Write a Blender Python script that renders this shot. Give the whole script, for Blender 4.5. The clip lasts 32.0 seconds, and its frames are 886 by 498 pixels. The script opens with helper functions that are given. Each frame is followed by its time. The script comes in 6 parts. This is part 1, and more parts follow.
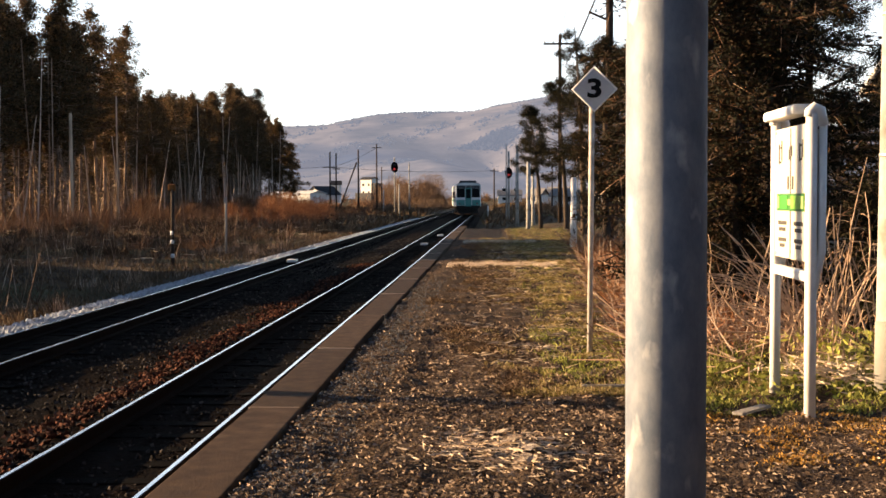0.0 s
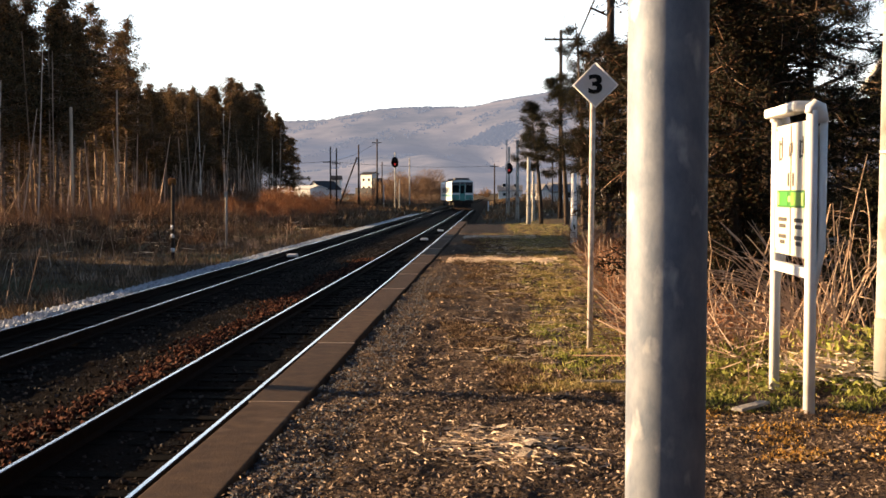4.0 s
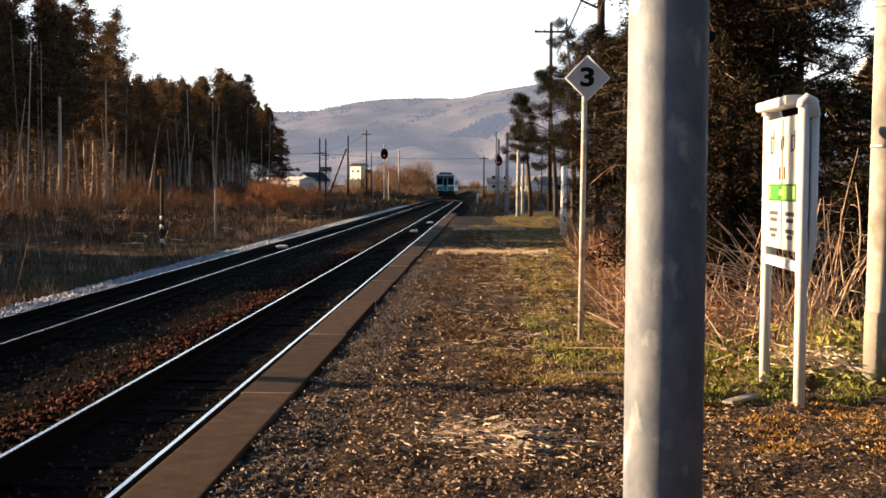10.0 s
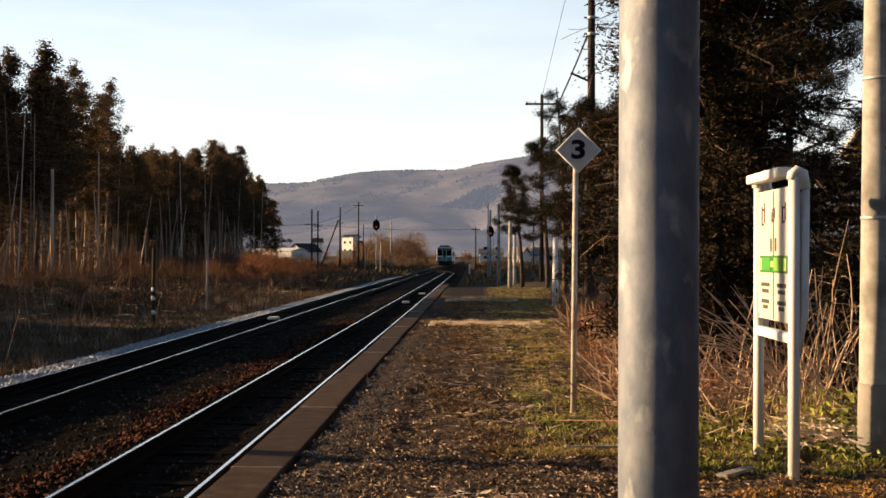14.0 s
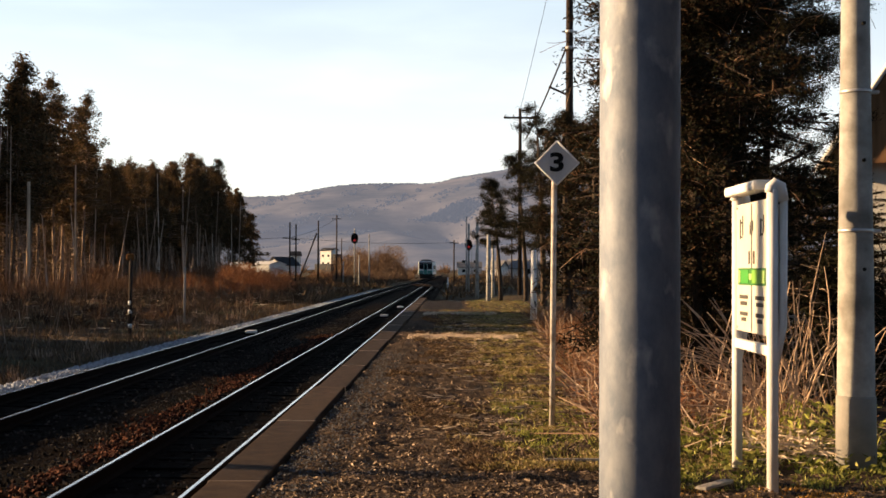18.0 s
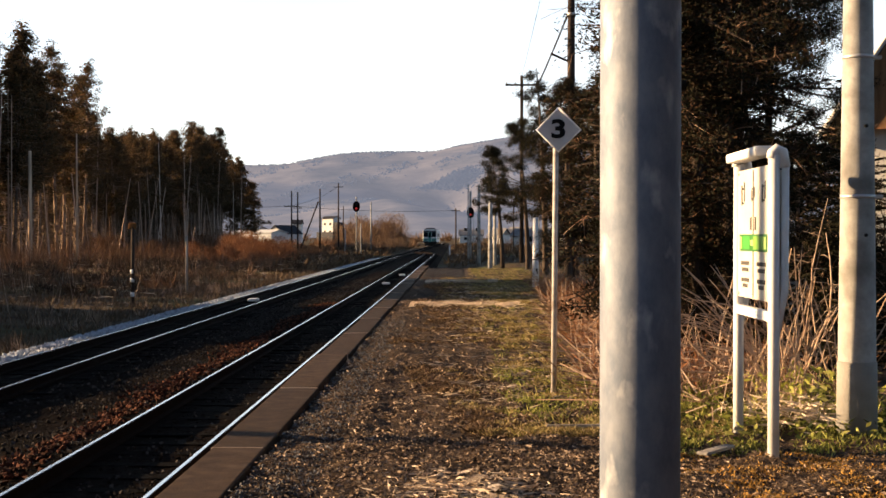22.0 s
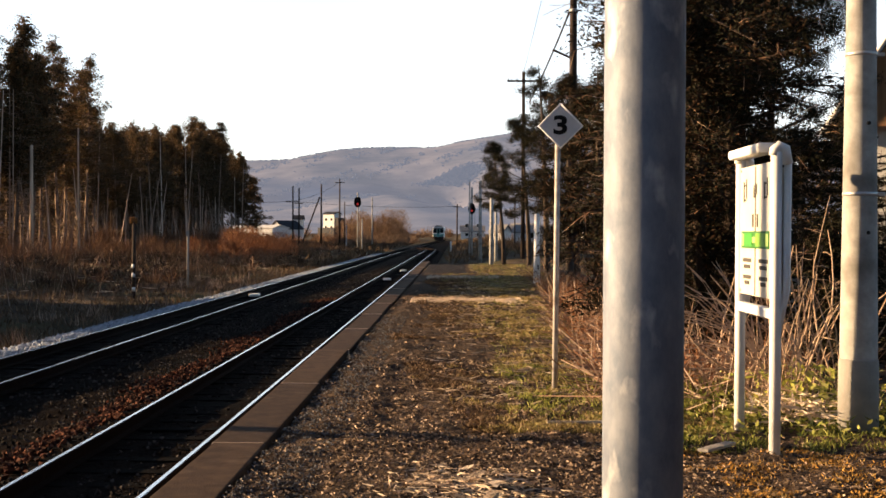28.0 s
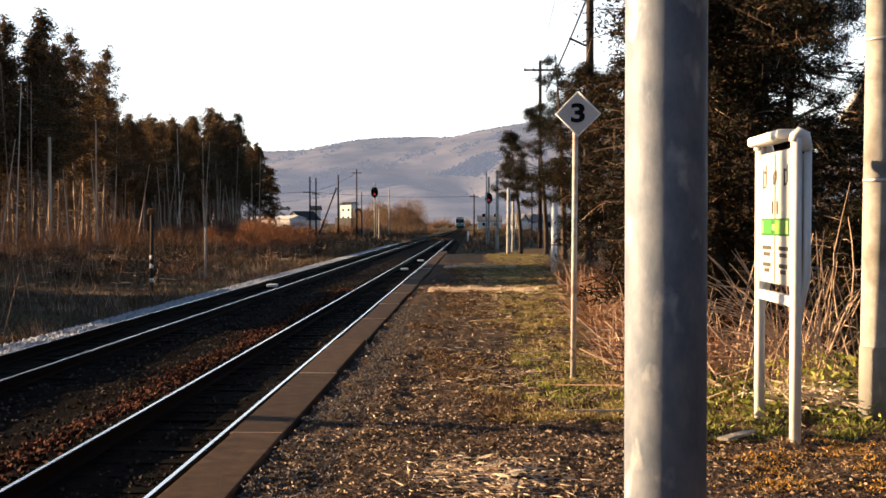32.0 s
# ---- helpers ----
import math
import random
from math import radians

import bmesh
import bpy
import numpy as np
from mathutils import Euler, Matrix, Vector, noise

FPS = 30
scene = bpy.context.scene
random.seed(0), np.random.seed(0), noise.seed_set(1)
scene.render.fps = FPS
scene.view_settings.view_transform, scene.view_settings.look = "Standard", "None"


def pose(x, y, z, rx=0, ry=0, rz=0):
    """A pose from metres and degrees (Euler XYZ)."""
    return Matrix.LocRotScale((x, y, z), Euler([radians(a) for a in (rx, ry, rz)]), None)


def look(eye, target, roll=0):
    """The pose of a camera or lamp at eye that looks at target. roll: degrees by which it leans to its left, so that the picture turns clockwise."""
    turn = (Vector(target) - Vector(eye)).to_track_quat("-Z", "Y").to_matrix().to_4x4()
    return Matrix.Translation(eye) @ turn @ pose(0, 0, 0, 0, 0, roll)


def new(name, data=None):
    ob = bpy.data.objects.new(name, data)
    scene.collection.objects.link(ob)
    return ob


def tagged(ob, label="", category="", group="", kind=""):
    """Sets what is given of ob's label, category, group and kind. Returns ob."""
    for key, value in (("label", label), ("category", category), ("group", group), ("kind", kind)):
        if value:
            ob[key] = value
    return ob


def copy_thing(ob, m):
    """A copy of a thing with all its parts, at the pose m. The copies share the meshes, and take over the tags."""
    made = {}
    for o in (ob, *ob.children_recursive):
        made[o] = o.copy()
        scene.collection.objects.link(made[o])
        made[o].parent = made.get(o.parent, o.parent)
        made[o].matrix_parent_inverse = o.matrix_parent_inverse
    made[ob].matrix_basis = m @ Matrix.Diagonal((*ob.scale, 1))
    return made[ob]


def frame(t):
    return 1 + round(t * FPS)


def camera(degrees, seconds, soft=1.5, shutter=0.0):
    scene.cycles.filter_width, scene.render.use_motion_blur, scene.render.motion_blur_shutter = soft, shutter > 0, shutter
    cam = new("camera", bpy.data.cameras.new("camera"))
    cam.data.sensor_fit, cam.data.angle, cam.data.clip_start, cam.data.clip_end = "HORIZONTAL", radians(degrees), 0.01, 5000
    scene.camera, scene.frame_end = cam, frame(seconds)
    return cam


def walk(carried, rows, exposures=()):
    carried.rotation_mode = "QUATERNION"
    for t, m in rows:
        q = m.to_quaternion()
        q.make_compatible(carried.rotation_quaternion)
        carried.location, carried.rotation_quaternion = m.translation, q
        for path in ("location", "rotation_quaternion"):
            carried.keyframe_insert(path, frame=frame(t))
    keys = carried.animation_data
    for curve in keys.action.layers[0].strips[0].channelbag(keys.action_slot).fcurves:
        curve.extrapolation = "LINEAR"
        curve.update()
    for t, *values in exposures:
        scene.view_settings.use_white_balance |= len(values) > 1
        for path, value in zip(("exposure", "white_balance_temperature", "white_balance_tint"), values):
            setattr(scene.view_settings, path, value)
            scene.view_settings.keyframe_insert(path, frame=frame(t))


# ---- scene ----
# ---- camera and its way ----
cam = camera(38.0, 32.0, soft=1.6)


def aim(x, y, z, yaw, pitch, roll):
    a, b = radians(yaw), radians(pitch)
    way = Vector((math.sin(a) * math.cos(b), math.cos(a) * math.cos(b), math.sin(b)))
    return look((x, y, z), Vector((x, y, z)) + way * 10, roll)


# seconds, eye, heading to the right, tilt upwards, lean
WAY = [
    (0.0, 0.013, 0.033, 1.269, -2.24, -2.29, -0.22),
    (0.5, 0.011, 0.021, 1.268, -2.25, -2.33, -0.07),
    (1.0, 0.010, 0.015, 1.267, -2.26, -2.38, 0.15),
    (1.5, 0.008, 0.025, 1.268, -2.20, -2.52, 0.44),
    (2.0, 0.007, 0.025, 1.267, -2.20, -2.52, 0.55),
    (2.5, 0.007, 0.046, 1.268, -2.12, -2.62, 0.36),
    (3.0, 0.011, 0.031, 1.269, -2.19, -2.54, -0.10),
    (3.5, 0.010, 0.023, 1.269, -2.24, -2.50, 0.03),
    (5.5, 0.011, 0.012, 1.271, -2.26, -2.52, -0.16),
    (6.0, 0.009, 0.028, 1.270, -2.17, -2.69, 0.02),
    (6.5, 0.011, 0.007, 1.274, -2.28, -2.72, -0.21),
    (7.0, 0.006, 0.004, 1.273, -2.24, -2.75, 0.07),
    (7.5, 0.001, 0.013, 1.271, -2.17, -2.77, 0.23),
    (8.0, -0.008, 0.010, 1.272, -2.08, -2.76, 0.26),
    (8.5, -0.002, -0.010, 1.274, -2.21, -2.70, -0.20),
    (9.0, 0.000, 0.000, 1.273, -1.99, -2.74, 0.00),
    (9.5, 0.001, 0.003, 1.269, -1.95, -2.72, -0.12),
    (10.0, -0.010, 0.006, 1.271, -1.75, -2.86, 0.26),
    (10.5, -0.016, 0.016, 1.268, -1.67, -2.96, 0.66),
    (11.0, -0.016, 0.031, 1.271, -1.64, -3.00, 0.42),
    (11.5, -0.015, 0.023, 1.271, -1.69, -2.45, 0.44),
    (12.0, -0.012, 0.036, 1.273, -1.68, -2.23, 0.31),
    (12.5, -0.011, 0.035, 1.275, -1.71, -0.47, 0.23),
    (13.0, -0.017, 0.026, 1.277, -1.55, -0.01, 0.46),
    (13.5, -0.014, 0.015, 1.278, -1.51, 0.21, 0.24),
    (15.5, -0.002, 0.025, 1.278, -1.12, 0.38, 0.28),
    (16.0, -0.002, 0.014, 1.279, -0.93, 0.49, 0.26),
    (16.5, -0.001, 0.030, 1.276, -0.75, 0.68, 0.40),
    (17.0, -0.006, 0.017, 1.277, -0.69, 0.77, 0.38),
    (17.5, -0.011, 0.029, 1.278, -0.51, 0.80, 0.43),
    (18.0, -0.012, 0.040, 1.272, -0.44, 0.90, 0.19),
    (18.5, -0.014, 0.047, 1.272, -0.38, 0.90, 0.06),
    (19.0, -0.007, 0.038, 1.268, -0.44, 0.75, -0.07),
    (19.5, -0.008, 0.036, 1.267, -0.44, 0.36, -0.17),
    (20.0, -0.008, 0.045, 1.265, -0.43, -0.09, 0.05),
    (20.5, 0.003, 0.026, 1.265, -0.64, -0.27, -0.27),
    (21.0, -0.003, 0.038, 1.267, -0.62, -0.49, -0.07),
    (21.5, -0.010, 0.035, 1.266, -0.54, -0.49, -0.07),
    (22.0, -0.010, 0.037, 1.267, -0.52, -0.53, 0.02),
    (22.5, -0.011, 0.034, 1.266, -0.58, -0.51, 0.06),
    (23.0, -0.010, 0.042, 1.266, -0.54, -0.49, 0.00),
    (23.5, -0.012, 0.039, 1.266, -0.55, -0.54, 0.15),
    (24.0, -0.016, 0.040, 1.266, -0.45, -0.59, 0.47),
    (24.5, -0.017, 0.032, 1.267, -0.46, -0.54, 0.37),
    (25.0, -0.015, 0.045, 1.266, -0.44, -0.56, 0.27),
    (25.5, -0.003, 0.062, 1.262, -0.51, -0.55, 0.04),
    (27.5, -0.004, 0.048, 1.265, -0.63, -0.65, 0.19),
    (28.0, -0.013, 0.045, 1.266, -0.57, -0.71, 0.24),
    (28.5, -0.018, 0.055, 1.264, -0.46, -0.68, 0.40),
    (29.0, -0.025, 0.054, 1.263, -0.45, -0.68, 0.49),
    (29.5, -0.021, 0.061, 1.263, -0.56, -0.83, 0.40),
    (30.0, -0.009, 0.062, 1.262, -0.72, -0.92, -0.12),
    (30.5, -0.016, 0.072, 1.260, -0.84, -1.09, -0.10),
    (31.0, -0.022, 0.073, 1.260, -1.02, -1.09, 0.15),
    (31.5, -0.019, 0.071, 1.261, -1.26, -1.15, 0.06),
    (32.0, -0.017, 0.071, 1.259, -1.33, -1.16, -0.04),
]
EXPOSURES = [(0.0, 1.86), (3.5, 1.86), (8.0, 1.81), (11.0, 1.82), (12.0, 1.62), (13.0, 1.28), (16.0, 1.23), (19.0, 1.41), (20.5, 1.61), (23.0, 1.61), (28.0, 1.60), (30.0, 1.71), (32.0, 1.81)]
walk(cam, [(t, aim(*row)) for t, *row in WAY], [(t, stops, 7200.0 if 12.5 < t < 20 else 6900.0, 13.0) for t, stops in EXPOSURES])

# ---- light: a low evening sun from across the tracks, clear sky ----
SUN_HEADING, SUN_HEIGHT = 280.0, 12.5
world = bpy.data.worlds.new("evening_sky")
world.use_nodes = True
scene.world = world
wn = world.node_tree.nodes
wl = world.node_tree.links
sky = wn.new("ShaderNodeTexSky")
sky.sky_type = "NISHITA"
sky.sun_disc = False
sky.sun_elevation = radians(SUN_HEIGHT)
sky.sun_rotation = radians(SUN_HEADING)
sky.air_density, sky.dust_density, sky.ozone_density = 0.8, 0.6, 2.0
wn["Background"].inputs["Strength"].default_value = 0.05
wl.new(sky.outputs["Color"], wn["Background"].inputs["Color"])
# bright evening haze, thickest at the horizon and alike all round, with faint streaks of cloud
toward = wn.new("ShaderNodeTexCoord")
parts3 = wn.new("ShaderNodeSeparateXYZ")
wl.new(toward.outputs["Generated"], parts3.inputs["Vector"])
rise = wn.new("ShaderNodeValToRGB")
rise.color_ramp.interpolation = "EASE"
ramp = rise.color_ramp.elements
while len(ramp) < 5:
    ramp.new(0.5)
for e, (at, c) in zip(ramp, ((0.0, (0.30, 0.28, 0.255)), (0.06, (0.292, 0.281, 0.267)), (0.13, (0.262, 0.273, 0.274)), (0.21, (0.205, 0.238, 0.254)), (0.36, (0.0, 0.0, 0.0)))):
    e.position, e.color = at, (*c, 1)
wl.new(parts3.outputs["Z"], rise.inputs["Fac"])
squash = wn.new("ShaderNodeMapping")
squash.inputs["Scale"].default_value = (3.0, 3.0, 14.0)
wl.new(toward.outputs["Generated"], squash.inputs["Vector"])
wisps = wn.new("ShaderNodeTexNoise")
wisps.inputs["Scale"].default_value, wisps.inputs["Detail"].default_value = 1.6, 5
wl.new(squash.outputs["Vector"], wisps.inputs["Vector"])
thin = wn.new("ShaderNodeMapRange")
thin.inputs["From Min"].default_value, thin.inputs["From Max"].default_value = 0.5, 0.8
thin.inputs["To Min"].default_value, thin.inputs["To Max"].default_value = 1.0, 1.22
wl.new(wisps.outputs["Fac"], thin.inputs["Value"])
# away from the setting sun the horizon is dimmer and bluer
lean = wn.new("ShaderNodeVectorMath")
lean.operation = "DOT_PRODUCT"
lean.inputs[1].default_value = (-0.66, 0.75, 0.0)
wl.new(toward.outputs["Generated"], lean.inputs[0])
dusk = wn.new("ShaderNodeValToRGB")
dusk.color_ramp.elements[0].position, dusk.color_ramp.elements[0].color = 0.42, (0.13, 0.19, 0.36, 1)
dusk.color_ramp.elements[1].position, dusk.color_ramp.elements[1].color = 0.73, (1.0, 1.0, 1.0, 1)
half = wn.new("ShaderNodeMapRange")
half.inputs["From Min"].default_value, half.inputs["From Max"].default_value = -1.0, 1.0
wl.new(lean.outputs["Value"], half.inputs["Value"])
wl.new(half.outputs["Result"], dusk.inputs["Fac"])
dim = wn.new("ShaderNodeMix")
dim.data_type, dim.blend_type = "RGBA", "MULTIPLY"
dim.inputs["Factor"].default_value = 1.0
wl.new(rise.outputs["Color"], dim.inputs["A"])
wl.new(dusk.outputs["Color"], dim.inputs["B"])
haze = wn.new("ShaderNodeBackground")
wl.new(dim.outputs["Result"], haze.inputs["Color"])
wl.new(thin.outputs["Result"], haze.inputs["Strength"])
both = wn.new("ShaderNodeAddShader")
wl.new(wn["Background"].outputs["Background"], both.inputs[0])
wl.new(haze.outputs["Background"], both.inputs[1])
wl.new(both.outputs["Shader"], wn["World Output"].inputs["Surface"])
sun_data = bpy.data.lights.new("sun", "SUN")
sun_data.energy, sun_data.angle, sun_data.color = 5.0, radians(0.6), (1.0, 0.71, 0.42)
sun = new("sun", sun_data)
sa, sb = radians(SUN_HEADING), radians(SUN_HEIGHT)
to_sun = Vector((math.sin(sa) * math.cos(sb), math.cos(sa) * math.cos(sb), math.sin(sb)))
sun.matrix_world = look(to_sun * 60, (0, 0, 0))

# ---- materials ----


def material(name, dark, light, scale=6.0, rough=0.8, metal=0.0, bump=0.3, fine=60.0, stain=None, stain_scale=0.6, stain_low=0.5,
             vary=0.0, depth=0.02, stretch=(1, 1, 1), spec=0.12):
    """Two colours mixed by noise, a second coarser stain colour, fine relief; vary: brightness spread from object to object."""
    m = bpy.data.materials.new(name)
    m.use_nodes = True
    n, k = m.node_tree.nodes, m.node_tree.links
    b = n["Principled BSDF"]
    b.inputs["Roughness"].default_value, b.inputs["Metallic"].default_value = rough, metal
    b.inputs["Specular IOR Level"].default_value = spec
    tc = n.new("ShaderNodeTexCoord")
    mp = n.new("ShaderNodeMapping")
    mp.inputs["Scale"].default_value = stretch
    k.new(tc.outputs["Object"], mp.inputs["Vector"])
    t1 = n.new("ShaderNodeTexNoise")
    t1.inputs["Scale"].default_value, t1.inputs["Detail"].default_value, t1.inputs["Roughness"].default_value = scale, 6, 0.65
    k.new(mp.outputs["Vector"], t1.inputs["Vector"])
    r1 = n.new("ShaderNodeValToRGB")
    r1.color_ramp.elements[0].position, r1.color_ramp.elements[1].position = 0.34, 0.68
    r1.color_ramp.elements[0].color, r1.color_ramp.elements[1].color = (*dark, 1), (*light, 1)
    k.new(t1.outputs["Fac"], r1.inputs["Fac"])
    colour = r1.outputs["Color"]
    if stain:
        t2 = n.new("ShaderNodeTexNoise")
        t2.inputs["Scale"].default_value, t2.inputs["Detail"].default_value = stain_scale, 5
        k.new(mp.outputs["Vector"], t2.inputs["Vector"])
        r2 = n.new("ShaderNodeValToRGB")
        r2.color_ramp.elements[0].position, r2.color_ramp.elements[1].position = stain_low, stain_low + 0.16
        k.new(t2.outputs["Fac"], r2.inputs["Fac"])
        mx = n.new("ShaderNodeMix")
        mx.data_type = "RGBA"
        k.new(r2.outputs["Color"], mx.inputs["Factor"])
        k.new(colour, mx.inputs["A"])
        mx.inputs["B"].default_value = (*stain, 1)
        colour = mx.outputs["Result"]
    if vary:
        oi = n.new("ShaderNodeObjectInfo")
        mr = n.new("ShaderNodeMapRange")
        mr.inputs["To Min"].default_value, mr.inputs["To Max"].default_value = 1 - vary, 1 + vary
        k.new(oi.outputs["Random"], mr.inputs["Value"])
        hv = n.new("ShaderNodeHueSaturation")
        k.new(mr.outputs["Result"], hv.inputs["Value"])
        k.new(colour, hv.inputs["Color"])
        colour = hv.outputs["Color"]
    k.new(colour, b.inputs["Base Color"])
    if bump:
        t3 = n.new("ShaderNodeTexNoise")
        t3.inputs["Scale"].default_value, t3.inputs["Detail"].default_value = fine, 4
        k.new(mp.outputs["Vector"], t3.inputs["Vector"])
        bp = n.new("ShaderNodeBump")
        bp.inputs["Strength"].default_value, bp.inputs["Distance"].default_value = bump, depth
        k.new(t3.outputs["Fac"], bp.inputs["Height"])
        k.new(bp.outputs["Normal"], b.inputs["Normal"])
    return m


def leaf_material(name, colours, rough=0.7, see=0.25):
    """Leaves, blades and stones: each island of the mesh takes its own colour; see: the share of light that passes through."""
    m = bpy.data.materials.new(name)
    m.use_nodes = True
    n, k = m.node_tree.nodes, m.node_tree.links
    b = n["Principled BSDF"]
    b.inputs["Roughness"].default_value, b.inputs["Specular IOR Level"].default_value = rough, 0.08
    g = n.new("ShaderNodeNewGeometry")
    r = n.new("ShaderNodeValToRGB")
    r.color_ramp.interpolation = "LINEAR"
    els = r.color_ramp.elements
    while len(els) < len(colours):
        els.new(0.5)
    for i, c in enumerate(colours):
        els[i].position = i / (len(colours) - 1)
        els[i].color = (*c, 1)
    k.new(g.outputs["Random Per Island"], r.inputs["Fac"])
    k.new(r.outputs["Color"], b.inputs["Base Color"])
    if see:
        tr = n.new("ShaderNodeBsdfTranslucent")
        k.new(r.outputs["Color"], tr.inputs["Color"])
        mx = n.new("ShaderNodeMixShader")
        mx.inputs["Fac"].default_value = see
        k.new(b.outputs["BSDF"], mx.inputs[1])
        k.new(tr.outputs["BSDF"], mx.inputs[2])
        k.new(mx.outputs["Shader"], n["Material Output"].inputs["Surface"])
    return m


def plain(name, colour, rough=0.5, metal=0.0, glow=0.0, spec=0.5):
    m = bpy.data.materials.new(name)
    m.use_nodes = True
    b = m.node_tree.nodes["Principled BSDF"]
    b.inputs["Base Color"].default_value = (*colour, 1)
    b.inputs["Roughness"].default_value, b.inputs["Metallic"].default_value = rough, metal
    b.inputs["Specular IOR Level"].default_value = spec
    if glow:
        b.inputs["Emission Color"].default_value = (*colour, 1)
        b.inputs["Emission Strength"].default_value = glow
    return m


M_SOIL = material("packed_soil", (0.022, 0.0145, 0.0095), (0.118, 0.077, 0.049), 11, 0.95, bump=1.0, fine=42, stain=(0.027, 0.020, 0.015), stain_scale=1.1, stain_low=0.55, depth=0.06)
M_FIELD = material("dry_field", (0.034, 0.021, 0.012), (0.095, 0.060, 0.030), 1.2, 0.95, bump=0.8, fine=6, stain=(0.06, 0.062, 0.024), stain_scale=0.12, stain_low=0.5, depth=0.25)
# bed, stone, sleeper and rail-web tones carry deep shade, well below their own
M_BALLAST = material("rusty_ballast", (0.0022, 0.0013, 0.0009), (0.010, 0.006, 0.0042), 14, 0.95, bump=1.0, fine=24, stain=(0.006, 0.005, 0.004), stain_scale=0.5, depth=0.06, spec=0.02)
M_CONCRETE = material("weathered_concrete", (0.029, 0.0165, 0.0095), (0.063, 0.037, 0.0205), 7, 0.85, bump=0.5, fine=70, stain=(0.088, 0.058, 0.042), stain_scale=3.2, stain_low=0.60, vary=0.2, depth=0.006)
M_KERB = material("platform_wall_concrete", (0.07, 0.055, 0.045), (0.17, 0.14, 0.11), 4, 0.9, bump=0.4, fine=50, stain=(0.05, 0.035, 0.028), depth=0.01)
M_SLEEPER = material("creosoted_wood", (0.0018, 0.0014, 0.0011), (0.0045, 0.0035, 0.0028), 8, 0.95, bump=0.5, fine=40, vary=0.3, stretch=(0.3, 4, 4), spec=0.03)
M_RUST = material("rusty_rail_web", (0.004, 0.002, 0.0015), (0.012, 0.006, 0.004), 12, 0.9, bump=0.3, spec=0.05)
M_RAILTOP = material("polished_rail_head", (0.70, 0.69, 0.68), (0.82, 0.81, 0.80), 3, 0.22, 0.9, bump=0.05, stretch=(6, 0.3, 6), spec=0.4)
M_GALV = material("galvanised_steel", (0.15, 0.178, 0.228), (0.26, 0.283, 0.322), 26, 0.66, 0.30, bump=0.22, fine=90, stain=(0.54, 0.55, 0.56), stain_scale=17, stain_low=0.575, depth=0.002, spec=0.25, stretch=(1, 1, 0.55))
M_WHITE = material("white_paint", (0.66, 0.64, 0.60), (0.82, 0.80, 0.77), 5, 0.5, bump=0.08, fine=60, stain=(0.60, 0.55, 0.48), stain_scale=2.5, stain_low=0.62, depth=0.002, spec=0.4)
M_BOARD = material("white_enamel", (0.58, 0.53, 0.45), (0.68, 0.64, 0.56), 3, 0.4, bump=0.03, stain=(0.62, 0.56, 0.48), stain_scale=3, stain_low=0.6, spec=0.4)
M_GREY = material("grey_sign_face", (0.42, 0.42, 0.44), (0.50, 0.50, 0.52), 6, 0.55, bump=0.05, stain=(0.36, 0.36, 0.37), stain_scale=5, stain_low=0.6)
M_BLACK = plain("black_lettering", (0.006, 0.006, 0.007), 0.7, spec=0.1)
M_DINGY = material("dingy_post_paint", (0.33, 0.285, 0.245), (0.62, 0.565, 0.51), 9, 0.8, bump=0.2, stain=(0.13, 0.085, 0.06), stain_scale=5, stain_low=0.55, spec=0.2, depth=0.003)
M_INK = plain("faded_lettering", (0.075, 0.070, 0.060), 0.7, spec=0.2)
M_GREEN = plain("light_green_band", (0.20, 0.44, 0.06), 0.45)
M_DGREEN = plain("dark_green_band", (0.035, 0.17, 0.03), 0.45)
M_MIDGREEN = plain("green_band_field", (0.05, 0.30, 0.04), 0.45)
M_POLE = material("pole_concrete", (0.28, 0.272, 0.25), (0.45, 0.435, 0.405), 7, 0.85, bump=0.3, fine=80, stain=(0.15, 0.14, 0.125), stain_scale=2.2, depth=0.004)
M_SHEATH = material("pole_guard", (0.22, 0.21, 0.19), (0.30, 0.28, 0.25), 5, 0.7, bump=0.2)
M_STRAP = plain("steel_strap", (0.55, 0.53, 0.50), 0.45, 0.6)
M_WOODPOLE = material("tarred_timber_pole", (0.020, 0.014, 0.011), (0.06, 0.042, 0.033), 5, 0.85, bump=0.4, stretch=(3, 3, 0.3))
M_WIRE = plain("black_wire", (0.03, 0.03, 0.032), 0.6)
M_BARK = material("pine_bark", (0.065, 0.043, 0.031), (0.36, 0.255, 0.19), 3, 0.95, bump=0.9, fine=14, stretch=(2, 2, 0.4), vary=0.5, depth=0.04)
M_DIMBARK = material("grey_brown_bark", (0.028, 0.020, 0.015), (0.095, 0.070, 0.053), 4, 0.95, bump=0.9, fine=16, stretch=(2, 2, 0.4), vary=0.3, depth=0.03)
M_ORANGE = material("faded_orange_paint", (0.16, 0.060, 0.015), (0.30, 0.12, 0.03), 5, 0.6, bump=0.1)
# soil tone darkened to stand for shade
M_SHADESOIL = material("shaded_soil", (0.008, 0.006, 0.0058), (0.026, 0.020, 0.019), 5, 0.95, bump=0.8, fine=30, stain=(0.045, 0.037, 0.032), stain_scale=0.7, stain_low=0.64, depth=0.03)
M_NEEDLE = leaf_material("pine_needles", [(0.026, 0.023, 0.012), (0.075, 0.053, 0.026), (0.17, 0.096, 0.048), (0.050, 0.042, 0.020)], see=0.3)
